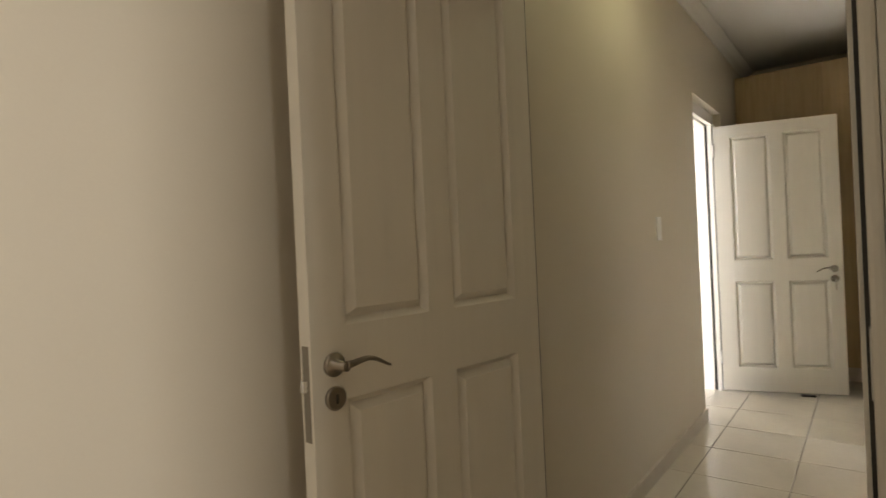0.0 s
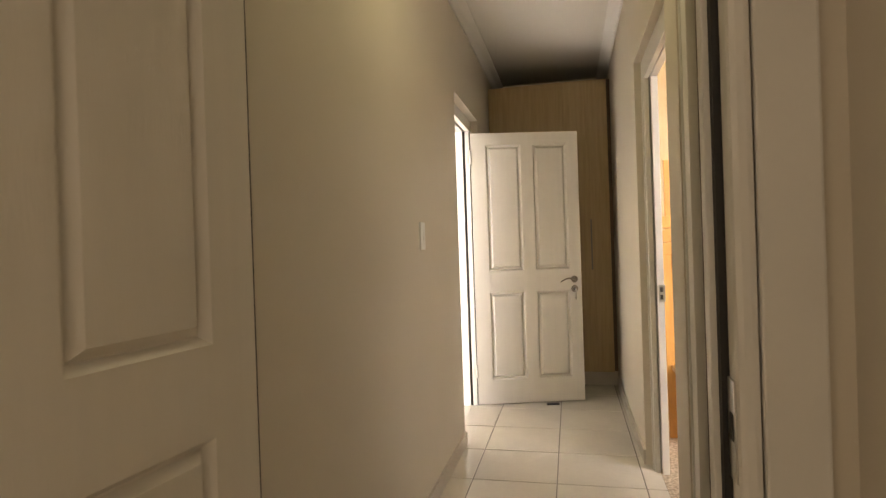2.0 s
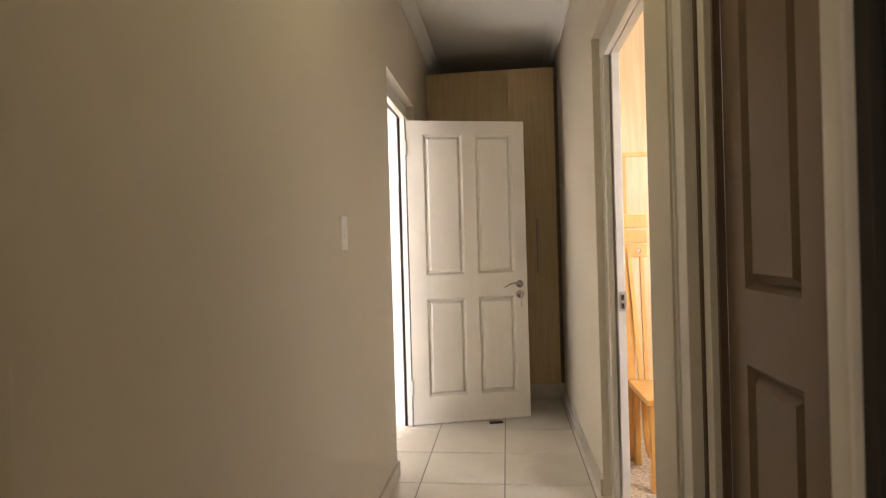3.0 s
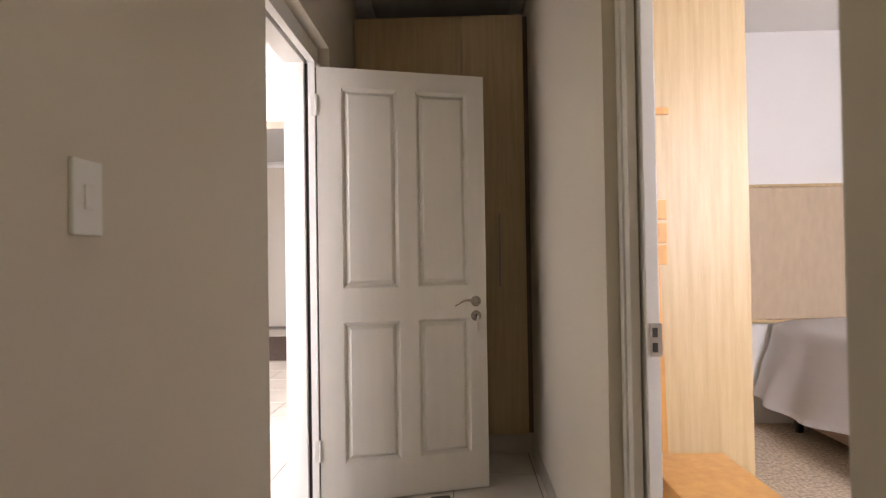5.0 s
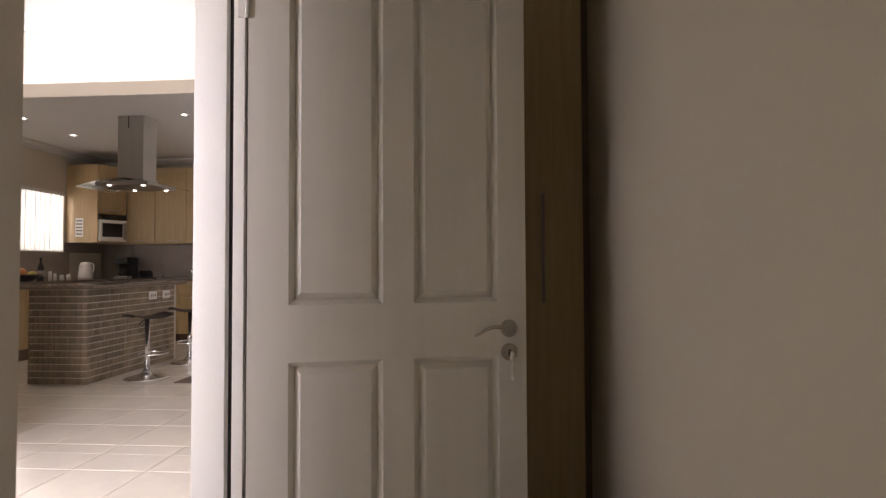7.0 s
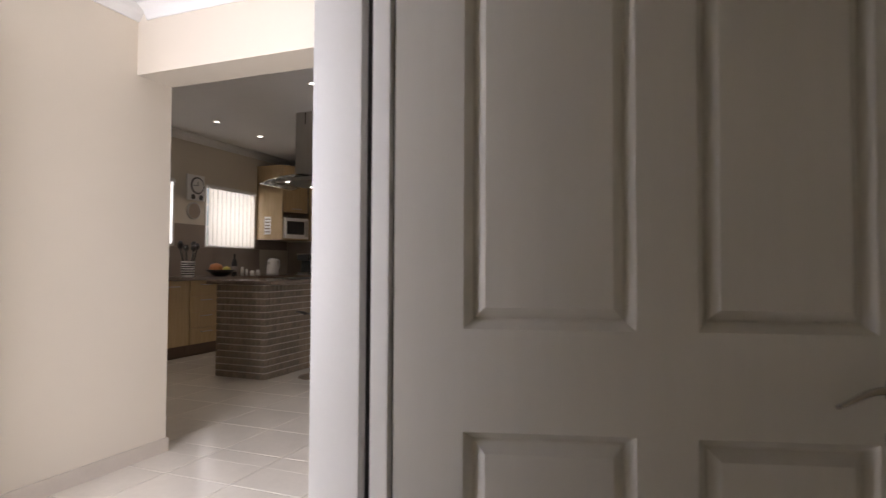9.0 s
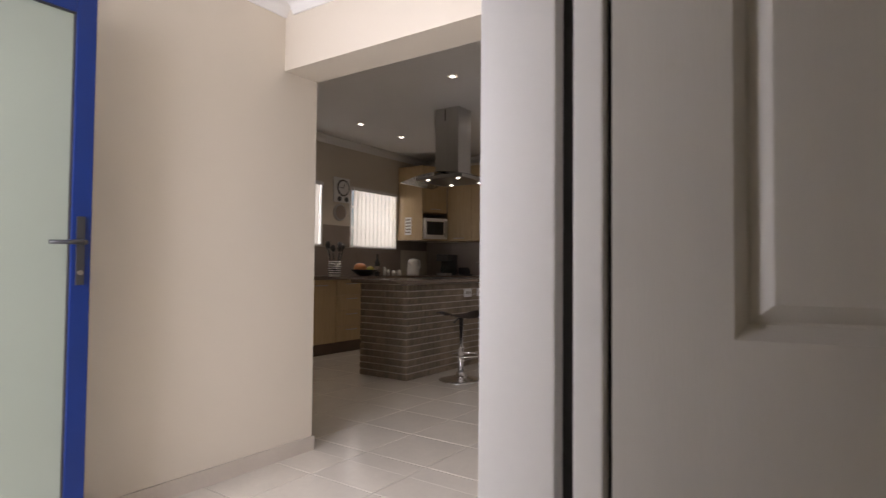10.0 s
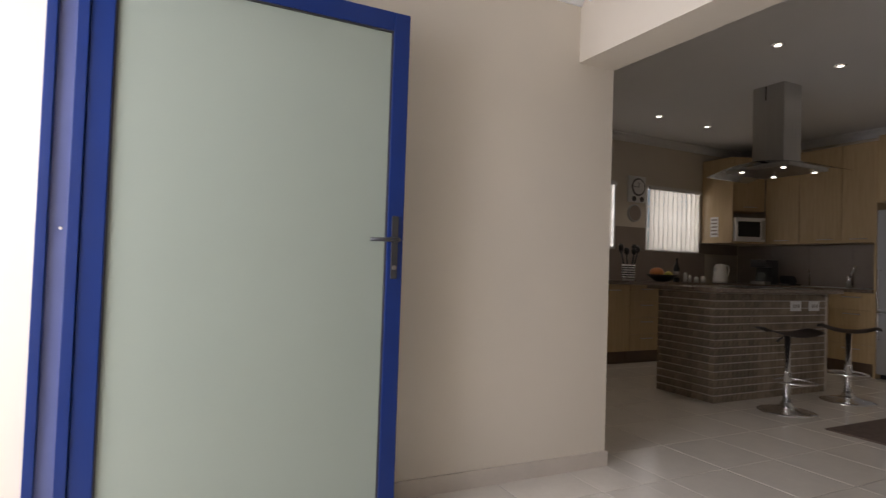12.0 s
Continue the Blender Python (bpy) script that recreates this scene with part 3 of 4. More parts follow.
# ---- kitchen ----
island = thing("kitchen_island", "mosaic-clad kitchen island with brown granite top", "kitchen island")
IX0, IX1, IY0, IY1 = -3.66, -3.07, 3.57, 5.13
part("core", box(IX0 + 0.012, IY0 + 0.012, 0.0, IX1 - 0.012, IY1, 0.902), M_MOSAIC_GROUT, island, "pale grout")
part("worktop", box(IX0 - 0.08, IY0 - 0.06, 0.904, IX1 + 0.10, IY1 + 0.06, 0.94, 0.006), M_GRANITE, island, "polished brown granite top")
for y in (4.55, 4.82):
    s = part("socket", box(IX1 - 0.002, y, 0.745, IX1 + 0.008, y + 0.145, 0.835, 0.003), M_WHITE, island, "white double socket plate")
    for k in range(3):
        part("socket_hole", box(IX1 + 0.0075, y + 0.03 + 0.035 * k, 0.775, IX1 + 0.009, y + 0.048 + 0.035 * k, 0.805), M_SPLASH, s)

hob = thing("hob", "black glass hob with steel rim on the island", "hob")
part("rim", box(-3.60, 4.20, 0.941, -3.12, 4.98, 0.945, 0.001), M_STEEL, hob)
part("glass", box(-3.59, 4.21, 0.944, -3.13, 4.97, 0.948, 0.001), M_PLASTIC_BLACK, hob)

hood = thing("cooker_hood", "steel island cooker hood with curved glass canopy", "cooker hood", pose(-3.23, 4.56, 0))
part("duct", box(-0.15, -0.125, 2.06, 0.15, 0.125, 2.798, 0.004), M_STEEL, hood)
part("duct_slot", box(-0.03, -0.127, 2.66, -0.018, -0.124, 2.79), M_BLACK, hood)
part("collar", box(-0.16, -0.135, 2.05, 0.16, 0.135, 2.10, 0.004), M_STEEL, hood)
part("light_panel", box(-0.30, -0.28, 2.005, 0.30, 0.28, 2.04, 0.006), M_STEEL, hood)
bm = bmesh.new()
prev = None
for i in range(21):
    u = -1 + i / 10
    z = 2.075 - 0.085 * abs(u) ** 1.8
    a, b = bm.verts.new((0.5 * u, -0.31, z)), bm.verts.new((0.5 * u, 0.31, z))
    if prev:
        bm.faces.new((prev[0], a, b, prev[1])).smooth = True
    prev = (a, b)
bmesh.ops.solidify(bm, geom=bm.faces[:], thickness=0.008)
M_HOODGLASS = material("grey hood glass", (0.72, 0.78, 0.78), 0.05, var=0.02, bump=0)
M_HOODGLASS.node_tree.nodes["Principled BSDF"].inputs["Transmission Weight"].default_value = 0.95
M_HOODGLASS.node_tree.nodes["Principled BSDF"].inputs["IOR"].default_value = 1.2
part("glass_canopy", bm, M_HOODGLASS, hood, "curved grey glass")
for x, y in ((-0.165, -0.24), (-0.165, 0.22), (0.20, 0.25), (0.20, -0.20)):
    part("lamp", moved(lathe([(0.018, 0), (0.02, 0.006)], 16), Matrix.Translation((x, y, 2.0))), M_LAMP, hood, "lit halogen lamp")


def downlight(x, y, z):
    d = thing("downlight", "lit recessed halogen downlight in the kitchen ceiling", "downlight", pose(x, y, z), "kitchen downlights")
    bm = bmesh.new()
    inner, outer = [], []
    for k in range(20):
        c, s = math.cos(k * math.pi / 10), math.sin(k * math.pi / 10)
        inner.append(bm.verts.new((0.025 * c, 0.025 * s, -0.006)))
        outer.append(bm.verts.new((0.048 * c, 0.048 * s, -0.001)))
    for k in range(20):
        bm.faces.new((inner[k], inner[(k + 1) % 20], outer[(k + 1) % 20], outer[k]))
    bmesh.ops.solidify(bm, geom=bm.faces[:], thickness=0.002)
    part("ring", bm, M_CHROME, d)
    part("lamp", moved(lathe([(0.024, -0.006), (0.024, -0.001)], 18), Matrix()), M_LAMP, d)
    return d


first = downlight(-4.52, 4.45, H_KITCHEN)
for x, y in ((-4.54, 5.26), (-4.52, 3.63), (-2.63, 4.46), (-2.62, 3.63), (-2.63, 5.28)):
    copy_thing(first, pose(x, y, H_KITCHEN))
for x in (-4.53, -2.63):
    for y in (3.63, 4.45, 5.26):
        spot("downlight_beam", x, y, H_KITCHEN - 0.02, 14)


def bar_stool(m):
    s = thing("bar_stool", "chrome gas-lift bar stool with curved dark seat", "bar stool", m, "bar stools at the island")
    part("base", lathe([(0.205, 0), (0.205, 0.006), (0.17, 0.016), (0.09, 0.034), (0.045, 0.055), (0.038, 0.075), (0.03, 0.08)], 40), M_CHROME, s)
    part("column", lathe([(0.029, 0.075), (0.029, 0.30), (0.031, 0.305), (0.031, 0.315), (0.022, 0.32), (0.022, 0.60)], 20), M_CHROME, s)
    loop = [(0.14 * math.cos(a) - 0.11, 0.14 * math.sin(a), 0.255) for a in (2 * math.pi * i / 28 for i in range(29))]
    part("footrest", tube(loop, 0.009, 8), M_CHROME, s, "chrome foot ring")
    part("lever", tube([(0.03, 0, 0.585), (0.08, 0.01, 0.56), (0.12, 0.015, 0.53)], [0.006, 0.006, 0.011]), M_PLASTIC_BLACK, s, "black height lever")
    bm = bmesh.new()
    g = []
    for i in range(25):
        u = -1 + i / 12
        half = 0.185 * (1 - 0.35 * abs(u) ** 3)
        row = []
        for j in range(13):
            v = -1 + j / 6
            row.append(bm.verts.new((v * half, 0.225 * u, 0.615 + 0.055 * abs(u) ** 2.2 - 0.03 * (abs(u) > 0.85) * (abs(u) - 0.85) * 6 - 0.018 * v * v)))
        g.append(row)
    for a, b in zip(g, g[1:]):
        for j in range(12):
            bm.faces.new((a[j], b[j], b[j + 1], a[j + 1])).smooth = True
    bmesh.ops.solidify(bm, geom=bm.faces[:], thickness=0.045)
    bmesh.ops.recalc_face_normals(bm, faces=bm.faces[:])
    part("seat", bm, M_LEATHER, s, "curved dark brown seat")
    return s


stool = bar_stool(pose(-2.70, 3.93, 0.0, 0, 0, 150))
copy_thing(stool, pose(-2.74, 4.83, 0.0, 0, 0, 118))


def base_unit(m, w, drawers=False):
    u = thing("base_unit", "pale maple kitchen base unit with steel handle", "cabinet", m, "kitchen base units")
    part("body", box(0.001, 0.02, 0.14, w - 0.001, 0.58, 0.90), M_MAPLE, u)
    part("kick_plate", box(0.0, 0.06, 0.0, w, 0.08, 0.139), M_KICK_SHADE, u, "dark brown kick plate")
    rows = ((0.145, 0.33), (0.334, 0.52), (0.524, 0.71), (0.714, 0.895)) if drawers else ((0.145, 0.895),)
    for z0, z1 in rows:
        f = part("drawer" if drawers else "door", box(0.003, 0, z0, w - 0.003, 0.019, z1, 0.002), M_MAPLE, u)
        hz = z1 - 0.045 if drawers else z1 - 0.06
        part("handle", tube([(w / 2 - 0.08, 0.0, hz), (w / 2 - 0.08, -0.025, hz), (w / 2 - 0.07, -0.028, hz), (w / 2 + 0.07, -0.028, hz), (w / 2 + 0.08, -0.025, hz), (w / 2 + 0.08, 0, hz)], 0.005, 8), M_STEEL, f)
    return u


def upper_unit(m, w, h, depth=0.34, doors=1):
    u = thing("wall_unit", "pale maple kitchen wall unit with steel handle", "cabinet", m, "kitchen wall units")
    part("body", box(0.001, 0.02, 0, w - 0.001, depth, h), M_MAPLE, u)
    for i in range(doors):
        a, b = w * i / doors, w * (i + 1) / doors
        f = part("door", box(a + 0.002, 0, 0.002, b - 0.002, 0.019, h - 0.002, 0.002), M_MAPLE, u)
        c = (a + b) / 2 + (0.06 if i == 0 and doors > 1 else -0.06 if doors > 1 else 0)
        part("handle", tube([(c - 0.08, 0, 0.045), (c - 0.08, -0.026, 0.045), (c + 0.08, -0.026, 0.045), (c + 0.08, 0, 0.045)], 0.005, 8), M_STEEL, f)
    return u


for i in range(9):
    base_unit(pose(-4.76, 1.80 + i * 0.505, 0, 0, 0, 90), 0.50, i in (5, 8))
for i in range(3):
    base_unit(pose(-4.72 + i * 0.48, 6.36, 0), 0.475, i == 2)
for x0, w, n in ((-4.695, 0.435, 1), (-4.255, 0.975, 2)):
    upper_unit(pose(x0, 6.60, 1.46), w, 1.14, 0.345, n)
upper_unit(pose(-3.275, 6.36, 1.88), 0.62, 0.72, 0.585, 2)
tagged(obj("fridge_side_panel", box(-3.30, 6.34, 0, -3.279, 6.945, 1.875, 0.001), M_MAPLE), "maple panel beside the fridge", "panel")

micro_unit = thing("wall_unit", "maple corner wall unit housing a microwave", "cabinet", pose(-4.87, 6.19, 1.47, 0, 0, 67.5), "kitchen wall units")
part("side_panel", moved(box(0, 0.0, 0, 0.018, 0.475, 1.13, 0.001), pose(0, 0, 0, 0, 0, 22.5)), M_MAPLE, micro_unit)
part("body", box(0.02, 0.02, 0.42, 0.435, 0.30, 1.13), M_MAPLE, micro_unit)
part("bottom_shelf", box(0.02, 0.0, 0.0, 0.435, 0.30, 0.02), M_MAPLE, micro_unit)
f = part("door", box(0.02, 0, 0.43, 0.435, 0.019, 1.128, 0.002), M_MAPLE, micro_unit)
part("handle", tube([(0.15, 0, 0.47), (0.15, -0.026, 0.47), (0.31, -0.026, 0.47), (0.31, 0, 0.47)], 0.005, 8), M_STEEL, f)
micro = thing("microwave", "white microwave with dark window on the unit shelf", "microwave", pose(-4.846, 6.206, 1.492, 0, 0, 67.5))
part("case", box(0.0, -0.02, 0, 0.405, 0.30, 0.31, 0.004), M_WHITE, micro)
part("window", box(0.03, -0.027, 0.06, 0.33, -0.018, 0.26, 0.004), M_PLASTIC_BLACK, micro)
part("control_panel", box(0.345, -0.025, 0.03, 0.395, -0.018, 0.28, 0.003), M_STEEL, micro)
notice = tagged(obj("notice", boxes([(-5.20, 6.186, 1.55, -5.08, 6.189, 1.82)]), M_WHITE), "white paper notice on the wall unit side", "notice")
for k in range(5):
    part("text_line", box(-5.185, 6.1835, 1.58 + k * 0.048, -5.095, 6.1855, 1.60 + k * 0.048), M_SPLASH, notice)

tagged(obj("worktop", boxes([(-5.345, 1.75, 0.902, -4.73, 6.32, 0.938), (-5.345, 6.32, 0.902, -3.30, 6.945, 0.938)]), M_GRANITE), "brown granite worktop along window and back walls", "worktop")
splash = thing("splashback", "grey-brown tiled splashback round the worktop", "splashback")
for i in range(9):
    part("tile", box(-5.348, 1.85 + i * 0.49, 0.94, -5.338, 2.336 + i * 0.49, 1.322, 0.001), M_SPLASH, splash)
part("tile", box(-5.348, 4.625, 1.325, -5.338, 5.135, 1.62, 0.001), M_SPLASH, splash)
part("tile", box(-5.348, 6.155, 1.325, -5.338, 6.94, 1.47, 0.001), M_SPLASH, splash)
for i in range(4):
    part("tile", box(-5.33 + i * 0.506, 6.937, 0.94, -4.828 + i * 0.506, 6.947, 1.46, 0.001), M_SPLASH, splash)

fridge = thing("fridge_freezer", "tall silver two-door fridge freezer", "fridge", pose(-3.262, 6.32, 0.0))
part("body", box(0.004, 0.06, 0.05, 0.588, 0.60, 1.79, 0.006), M_SILVER, fridge)
part("plinth", box(0.01, 0.07, 0, 0.58, 0.58, 0.05), M_PLASTIC_BLACK, fridge)
for z0, z1, h0, h1 in ((0.055, 0.70, 0.42, 0.68), (0.712, 1.79, 0.74, 1.15)):
    d = part("door", box(0.0, 0, z0, 0.59, 0.056, z1, 0.012), M_SILVER, fridge)
    part("handle", tube([(0.035, 0, h0), (0.035, -0.045, h0), (0.035, -0.045, h0 + 0.01), (0.035, -0.045, h1), (0.035, 0, h1)], 0.010, 10), M_CHROME, d)
    if z1 > 1:
        part("label", box(0.12, -0.001, 1.43, 0.22, 0.002, 1.50), M_STEEL, d, "small grey label")


def kitchen_window(name, y0, y1):
    w = thing(name, "white window with vertical fabric blind", "window")
    for r in ((KW - 0.02, y0, 1.33, KW + 0.012, y0 + 0.03, 2.19), (KW - 0.02, y1 - 0.03, 1.33, KW + 0.012, y1, 2.19), (KW - 0.02, y0 + 0.03, 1.33, KW + 0.012, y1 - 0.03, 1.355), (KW - 0.02, y0 + 0.03, 2.165, KW + 0.012, y1 - 0.03, 2.19)):
        part("window_frame", box(*r, 0.003), M_TRIM, w)
    part("headrail", box(KW + 0.015, y0 + 0.02, 2.13, KW + 0.05, y1 - 0.02, 2.165, 0.003), M_WHITE, w)
    n = int((y1 - y0 - 0.06) / 0.085)
    for i in range(n):
        c = y0 + 0.07 + i * 0.085
        part("slat", moved(box(-0.0015, -0.050, 1.345, 0.0015, 0.050, 2.13), Matrix.Translation((KW + 0.033, c, 0)) @ Matrix.Rotation(radians(11), 4, "Z")), M_BLIND, w)
    for i in range(5):
        y = y0 + 0.1 + i * (y1 - y0 - 0.2) / 4
        part("burglar_bar", box(KW - 0.09, y, 1.335, KW - 0.078, y + 0.012, 2.188), M_TRIM, w)
    for z in (1.6, 1.9):
        part("glazing_bar", box(KW - 0.075, y0 + 0.03, z, KW - 0.06, y1 - 0.03, z + 0.03), M_TRIM, w)
    return tagged(w, kind="structure")


kitchen_window("window_1", 5.14, 6.15)
kitchen_window("window_2", 3.4, 4.62)

clock = thing("wall_clock", "white square wall clock with round dial and two gauges", "clock", pose(KW + 0.002, 4.96, 2.11))
part("plate", box(0, -0.15, -0.17, 0.02, 0.15, 0.17, 0.006), M_WHITE, clock)
M_DIAL = material("dark clock dial", (0.10, 0.10, 0.10), 0.4, var=0.1)
for y, z, r, mt, nm in ((0.02, 0.03, 0.115, M_DIAL, "rim"), (0.02, 0.03, 0.095, M_WHITE, "dial"), (-0.05, -0.125, 0.035, M_DIAL, "gauge"), (0.085, -0.125, 0.035, M_DIAL, "gauge")):
    k = 0.026 if nm == "dial" else 0.022
    part(nm, moved(lathe([(r, 0), (r, k), (r * 0.9, k + 0.002)], 28), Matrix.Translation((0.002, y, z)) @ Matrix.Rotation(radians(90), 4, "Y")), mt, clock)
part("hour_hand", box(0.031, 0.017, 0.03, 0.033, 0.025, 0.085), M_DIAL, clock)
part("minute_hand", box(0.031, -0.06, 0.024, 0.033, 0.025, 0.031), M_DIAL, clock)
clock2 = thing("wall_clock", "small round grey wall clock below the square one", "clock", pose(KW + 0.002, 4.93, 1.80))
part("case", moved(lathe([(0.115, 0), (0.115, 0.02), (0.10, 0.028)], 32), Matrix.Rotation(radians(90), 4, "Y")), M_STEEL, clock2)
part("dial", moved(lathe([(0.098, 0.02), (0.098, 0.030)], 32), Matrix.Rotation(radians(90), 4, "Y")), M_SPLASH, clock2)

# worktop things
TOP = 0.939
pot = thing("utensil_pot", "striped pot full of dark cooking utensils", "utensil pot", pose(-4.98, 4.50, TOP) @ Matrix.Scale(1.2, 4))
part("pot", lathe([(0.055, 0), (0.06, 0.02), (0.065, 0.16), (0.06, 0.16), (0.055, 0.03)], 24), M_WHITE, pot)
for k in range(6):
    part("stripe", lathe([(0.0612 + 0.0008 * k, 0.02 + k * 0.023), (0.0625 + 0.0008 * k, 0.031 + k * 0.023)], 24), M_PLASTIC_BLACK, pot)
for k in range(7):
    a = k * 0.9
    dx, dy = 0.07 * math.cos(a), 0.09 * math.sin(a)
    t = part("utensil", tube([(dx * 0.3, dy * 0.3, 0.05), (dx, dy, 0.25 + 0.02 * (k % 3))], 0.007, 8), M_PLASTIC_BLACK, pot)
    part("utensil_head", moved(lathe([(0.004, 0), (0.03, 0.025), (0.034, 0.05), (0.02, 0.075)], 12), Matrix.Translation((dx, dy, 0.25 + 0.02 * (k % 3))) @ Matrix.Diagonal((0.5, 1, 1, 1))), M_PLASTIC_BLACK, t)
bowl = tagged(obj("fruit_bowl", moved(lathe([(0.07, 0), (0.09, 0.01), (0.16, 0.06), (0.19, 0.085), (0.18, 0.085), (0.1, 0.03), (0.01, 0.02)], 32), pose(-4.95, 5.02, TOP)), M_PLASTIC_BLACK), "dark bowl of fruit on the worktop", "bowl")
FRUIT = (("pumpkin", (0.52, 0.20, 0.07), 0.085, -0.06, -0.02, 0.10), ("lemon", (0.62, 0.45, 0.05), 0.045, 0.03, 0.08, 0.09), ("apple", (0.42, 0.38, 0.06), 0.042, 0.08, 0.01, 0.085), ("orange", (0.6, 0.25, 0.04), 0.042, -0.02, 0.12, 0.085))
for nm, col, r, dx, dy, dz in FRUIT:
    prof = [(r * math.sin(i * math.pi / 10) + 0.001, -r * 0.85 * math.cos(i * math.pi / 10)) for i in range(11)]
    tagged(obj(nm, moved(lathe(prof, 18), pose(-4.95 + dx, 5.02 + dy, TOP + dz)), material(nm + " skin", col, 0.4, var=0.12, scale=20)), f"ripe {nm} lying in the dark fruit bowl", "fruit")
bottle = thing("bottle", "dark glass bottle with pale label", "bottle", pose(-5.08, 5.42, TOP))
part("glass", lathe([(0.036, 0), (0.038, 0.01), (0.038, 0.17), (0.03, 0.20), (0.014, 0.235), (0.014, 0.29), (0.017, 0.30)], 20), M_PLASTIC_BLACK, bottle)
part("label", lathe([(0.0386, 0.05), (0.0386, 0.13)], 20), M_SPLASH, bottle, "pale label")
for dx, dy, h, r in ((0.0, 0.16, 0.12, 0.022), (0.03, 0.21, 0.09, 0.02), (0.02, 0.34, 0.07, 0.03), (0.06, 0.42, 0.08, 0.03)):
    tagged(obj("jar", moved(lathe([(r, 0), (r, h * 0.75), (r * 0.75, h * 0.85), (r * 0.8, h)], 16), pose(-5.08 + dx, 5.42 + dy, TOP)), M_WHITE), "small pale jar on the worktop", "jar")
kettle = thing("kettle", "white plastic kettle on the worktop", "kettle", pose(-4.97, 6.10, TOP))
part("body", lathe([(0.085, 0), (0.09, 0.03), (0.08, 0.16), (0.068, 0.22), (0.05, 0.24), (0.01, 0.25)], 28), M_WHITE, kettle)
part("handle", tube([(0.03, 0.05, 0.23), (0.03, 0.12, 0.22), (0.03, 0.13, 0.15), (0.03, 0.09, 0.06)], 0.012, 10), M_WHITE, kettle)
part("spout", tube([(0, -0.06, 0.16), (0, -0.105, 0.215)], [0.02, 0.012], 10), M_WHITE, kettle)
coffee = thing("coffee_machine", "black coffee machine in the worktop corner", "coffee machine", pose(-4.72, 6.60, TOP))
part("body", box(-0.11, 0.02, 0, 0.11, 0.16, 0.32, 0.012), M_PLASTIC_BLACK, coffee)
part("hood", box(-0.11, -0.10, 0.22, 0.11, 0.02, 0.32, 0.012), M_PLASTIC_BLACK, coffee)
part("drip_tray", box(-0.10, -0.10, 0, 0.10, 0.02, 0.035, 0.004), M_STEEL, coffee)
part("jug", moved(lathe([(0.05, 0.036), (0.065, 0.07), (0.055, 0.14), (0.05, 0.16)], 20), pose(0, -0.04, 0)), M_HOODGLASS, coffee)
sink = thing("sink", "steel sink set in the back worktop", "sink", pose(-3.72, 6.62, TOP))
part("rim", boxes([(-0.38, -0.22, 0.0005, 0.38, -0.19, 0.006), (-0.38, 0.17, 0.0005, 0.38, 0.22, 0.006), (-0.38, -0.19, 0.0005, -0.34, 0.17, 0.006), (0.02, -0.19, 0.0005, 0.38, 0.17, 0.006)]), M_STEEL, sink)
part("bowl", box(-0.34, -0.19, 0.0003, 0.02, 0.17, 0.002), M_STEEL, sink)
tap = thing("tap", "chrome mixer tap with lever spout", "tap", pose(-3.78, 6.80, TOP) @ Matrix.Scale(1.25, 4))
part("body", lathe([(0.026, 0), (0.024, 0.10), (0.02, 0.12)], 16), M_CHROME, tap)
part("spout", tube([(0, 0, 0.10), (0.05, -0.06, 0.14), (0.12, -0.14, 0.20)], [0.014, 0.013, 0.010], 10), M_CHROME, tap)
tap2 = thing("tap", "slender chrome filter tap by the sink", "tap", pose(-4.25, 6.82, TOP))
part("column", tube([(0, 0, 0), (0, 0, 0.16), (0.005, -0.02, 0.205), (0.01, -0.06, 0.21), (0.01, -0.075, 0.185)], 0.008, 10), M_CHROME, tap2)
rack2 = thing("dish_rack", "dark dish rack beside the sink", "dish rack", pose(-4.42, 6.66, TOP))
part("tray", box(-0.10, -0.14, 0, 0.10, 0.10, 0.02, 0.004), M_PLASTIC_BLACK, rack2)
for k in range(5):
    part("plate", moved(lathe([(0.03, 0), (0.055, 0.008), (0.058, 0.012)], 20), pose(-0.07 + k * 0.035, -0.02, 0.065, 0, 78)), M_PLASTIC_BLACK, rack2)
tagged(obj("rug", box(-2.28, 3.69, 0.001, -0.9, 5.6, 0.012, 0.004), M_RUG), "dark brown woven rug on the kitchen floor", "rug")

# ---- island mosaic ----
tile_cache = {}


def piece(name, size, at, mat, parent, bev):
    key = (tuple(round(s, 4) for s in size), mat.name, bev)
    if key not in tile_cache:
        bm = bmesh.new()
        x, y, z = size
        top = [bm.verts.new((a, b, z)) for a, b in ((bev, bev), (x - bev, bev), (x - bev, y - bev), (bev, y - bev))]
        mid = [bm.verts.new((a, b, z - bev)) for a, b in ((0, 0), (x, 0), (x, y), (0, y))]
        low = [bm.verts.new((a, b, 0)) for a, b in ((0, 0), (x, 0), (x, y), (0, y))]
        bm.faces.new(top)
        for a, b in ((mid, top), (low, mid)):
            for k in range(4):
                bm.faces.new((a[k], a[(k + 1) % 4], b[(k + 1) % 4], b[k]))
        me = bpy.data.meshes.new(name)
        bm.to_mesh(me)
        bm.free()
        me.materials.append(mat)
        tile_cache[key] = me
    ob = new(name, tile_cache[key])
    ob.parent = parent
    ob.matrix_world = at
    return ob


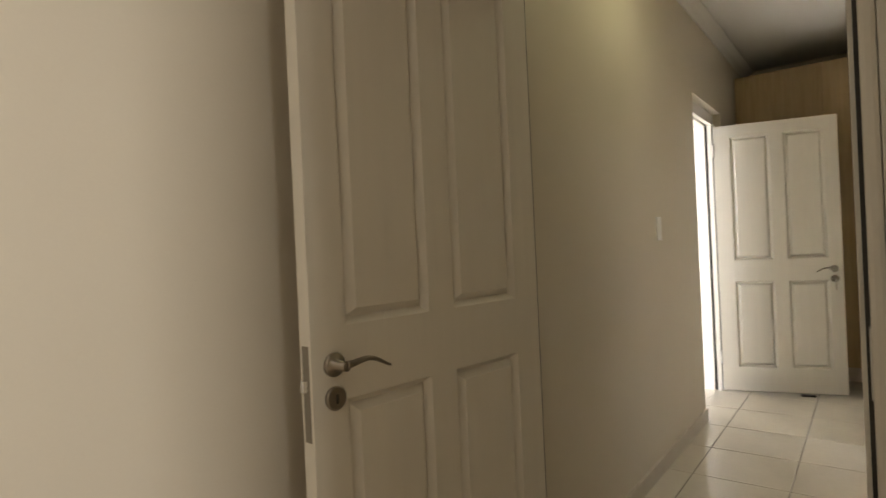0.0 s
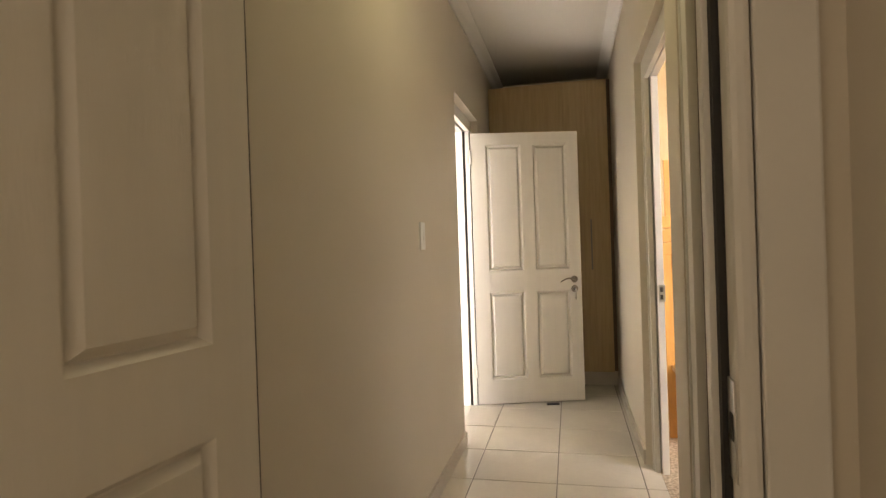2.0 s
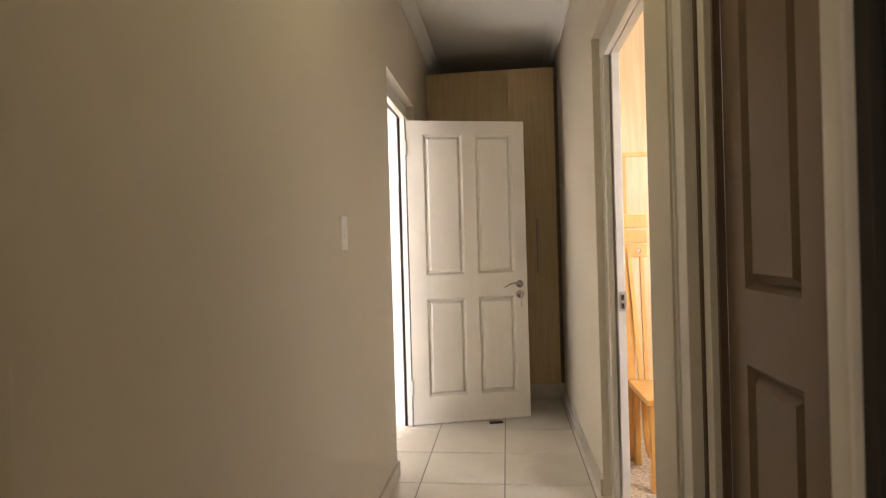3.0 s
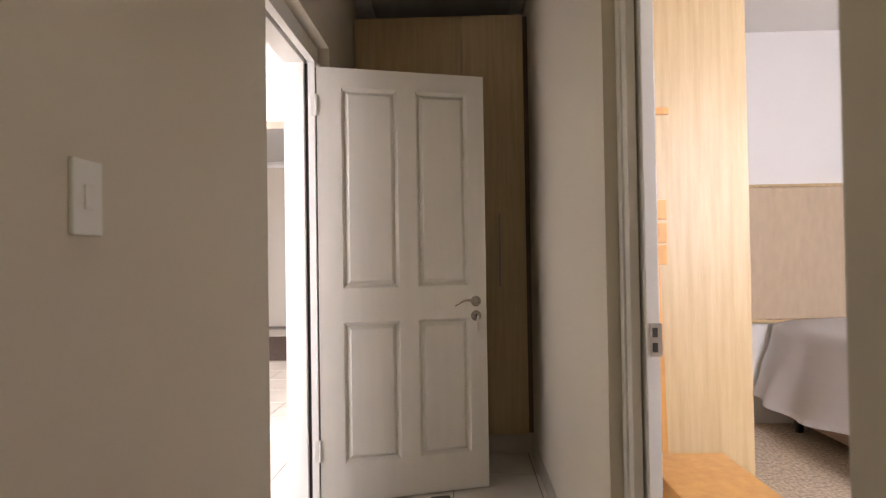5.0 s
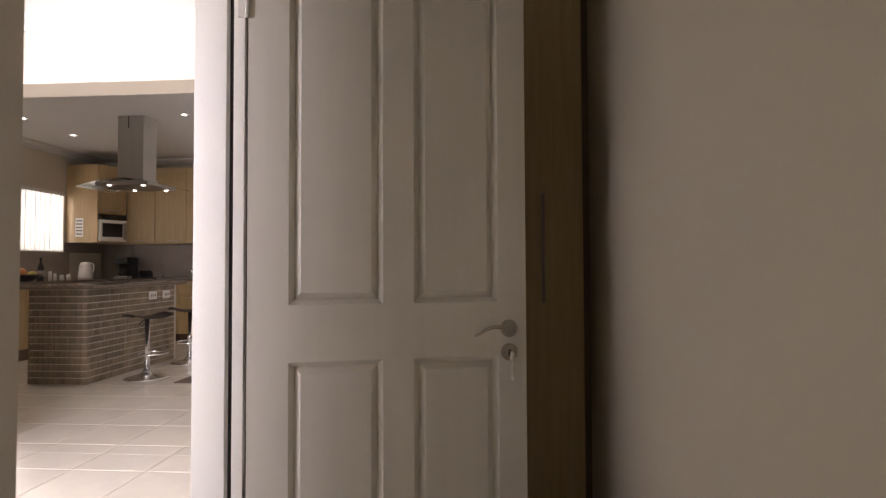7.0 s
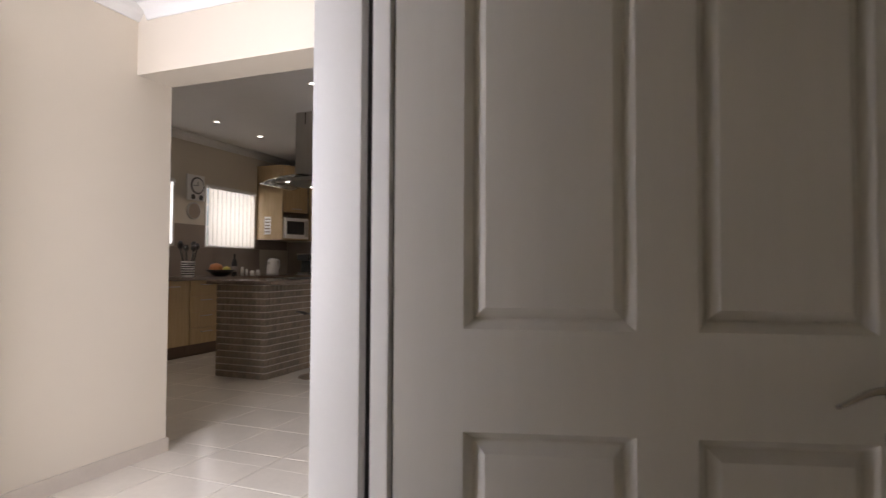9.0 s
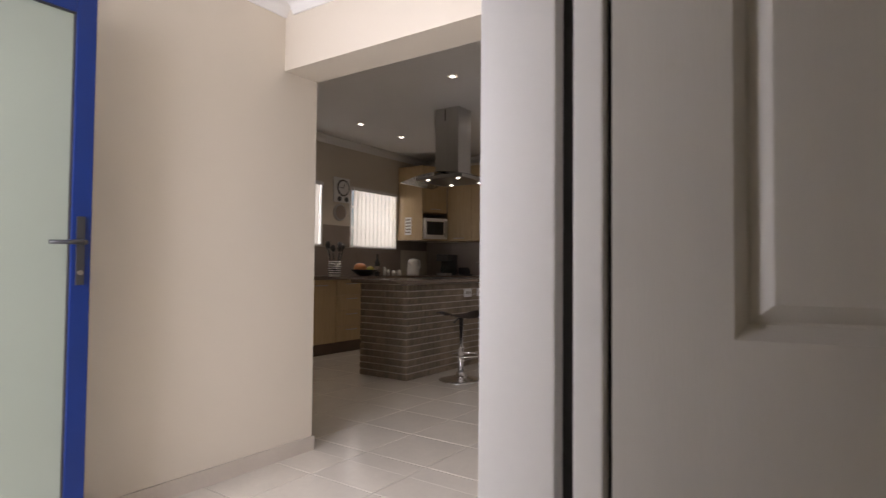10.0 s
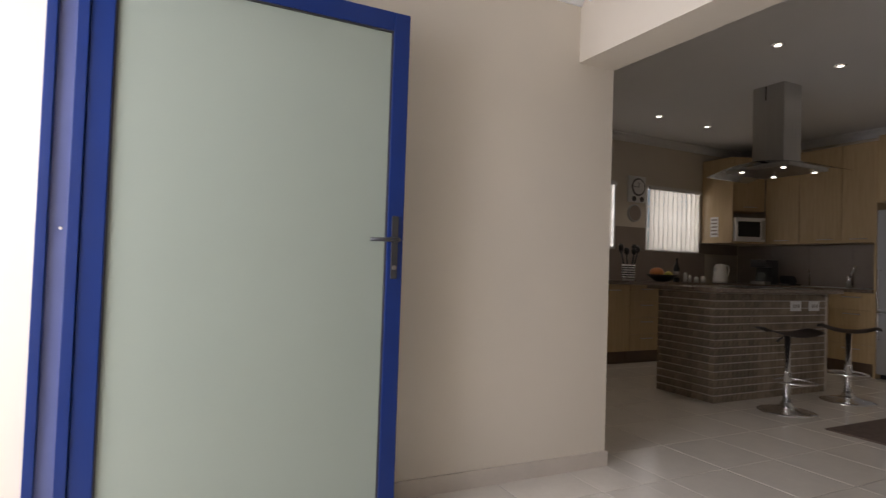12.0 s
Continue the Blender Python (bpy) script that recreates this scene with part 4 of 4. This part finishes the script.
rng = random.Random(3)
RH = 0.0643
FACE_FRONT = Matrix(((1, 0, 0, 0), (0, 0, -1, 0), (0, 1, 0, 0), (0, 0, 0, 1)))
FACE_RIGHT = Matrix(((0, 0, 1, 0), (1, 0, 0, 0), (0, 1, 0, 0), (0, 0, 0, 1)))
FW = (IX1 - IX0) / 11
for r in range(14):
    for k in range(11):
        piece("mosaic_tile", (FW - 0.004, RH - 0.010, 0.012), Matrix.Translation((IX0 + k * FW, IY0 + 0.012, 0.003 + r * RH)) @ FACE_FRONT, M_MOSAIC, island, 0.002)
rest = bmesh.new()
count = 0
for r in range(14):
    y, k = IY0 + 0.002, 0
    while y < IY1 - 0.01:
        w = 0.028 if k in (6, 19) else 0.058
        at = (IX1 - 0.012, y, 0.003 + r * RH)
        if y + w < IY1:
            if k < 10:
                piece("mosaic_tile", (w - 0.009, RH - 0.010, 0.0115), Matrix.Translation(at) @ FACE_RIGHT, M_MOSAIC, island, 0.002)
            else:
                box(at[0], y, at[2], at[0] + 0.0115, y + w - 0.009, at[2] + RH - 0.010, bm=rest)
        y += w
        k += 1
tagged(part("mosaic_rest", rest, M_MOSAIC, island), kind="stuff")

# ---- floor tiles ----
floor_hall = setting("floor", boxes([(XL - 0.2, -3.15, -0.10, 1.15, 1.3, -0.003), (-2.5, -0.95, -0.10, XL - 0.2, 1.72, -0.003), (-5.4, 1.72, -0.10, -0.12, 7.0, -0.003)]), M_GROUT, "floor of cream glazed tiles with grey grout")
P, G = 0.425, 0.005


def tile_floor(x0, y0, x1, y1, ox, oy):
    i0, j0 = math.floor((x0 - ox) / P), math.floor((y0 - oy) / P)
    for i in range(i0, math.ceil((x1 - ox) / P)):
        for j in range(j0, math.ceil((y1 - oy) / P)):
            a, b = max(x0, ox + i * P + G / 2), min(x1, ox + (i + 1) * P - G / 2)
            c, d = max(y0, oy + j * P + G / 2), min(y1, oy + (j + 1) * P - G / 2)
            if b - a > 0.01 and d - c > 0.01:
                piece("floor_tile", (b - a, d - c, 0.008), Matrix.Translation((a, c, -0.008 + rng.uniform(-0.0004, 0.0))), M_TILE, floor_hall, 0.0012)


tile_floor(-0.02, -3.15, 1.15, 1.25, 0.205, -0.887)
tile_floor(-2.4, -0.95, -0.02, 1.72, -2.015, 1.035)
tile_floor(-5.3, 1.72, -0.2, 6.5, -2.015, 1.035)
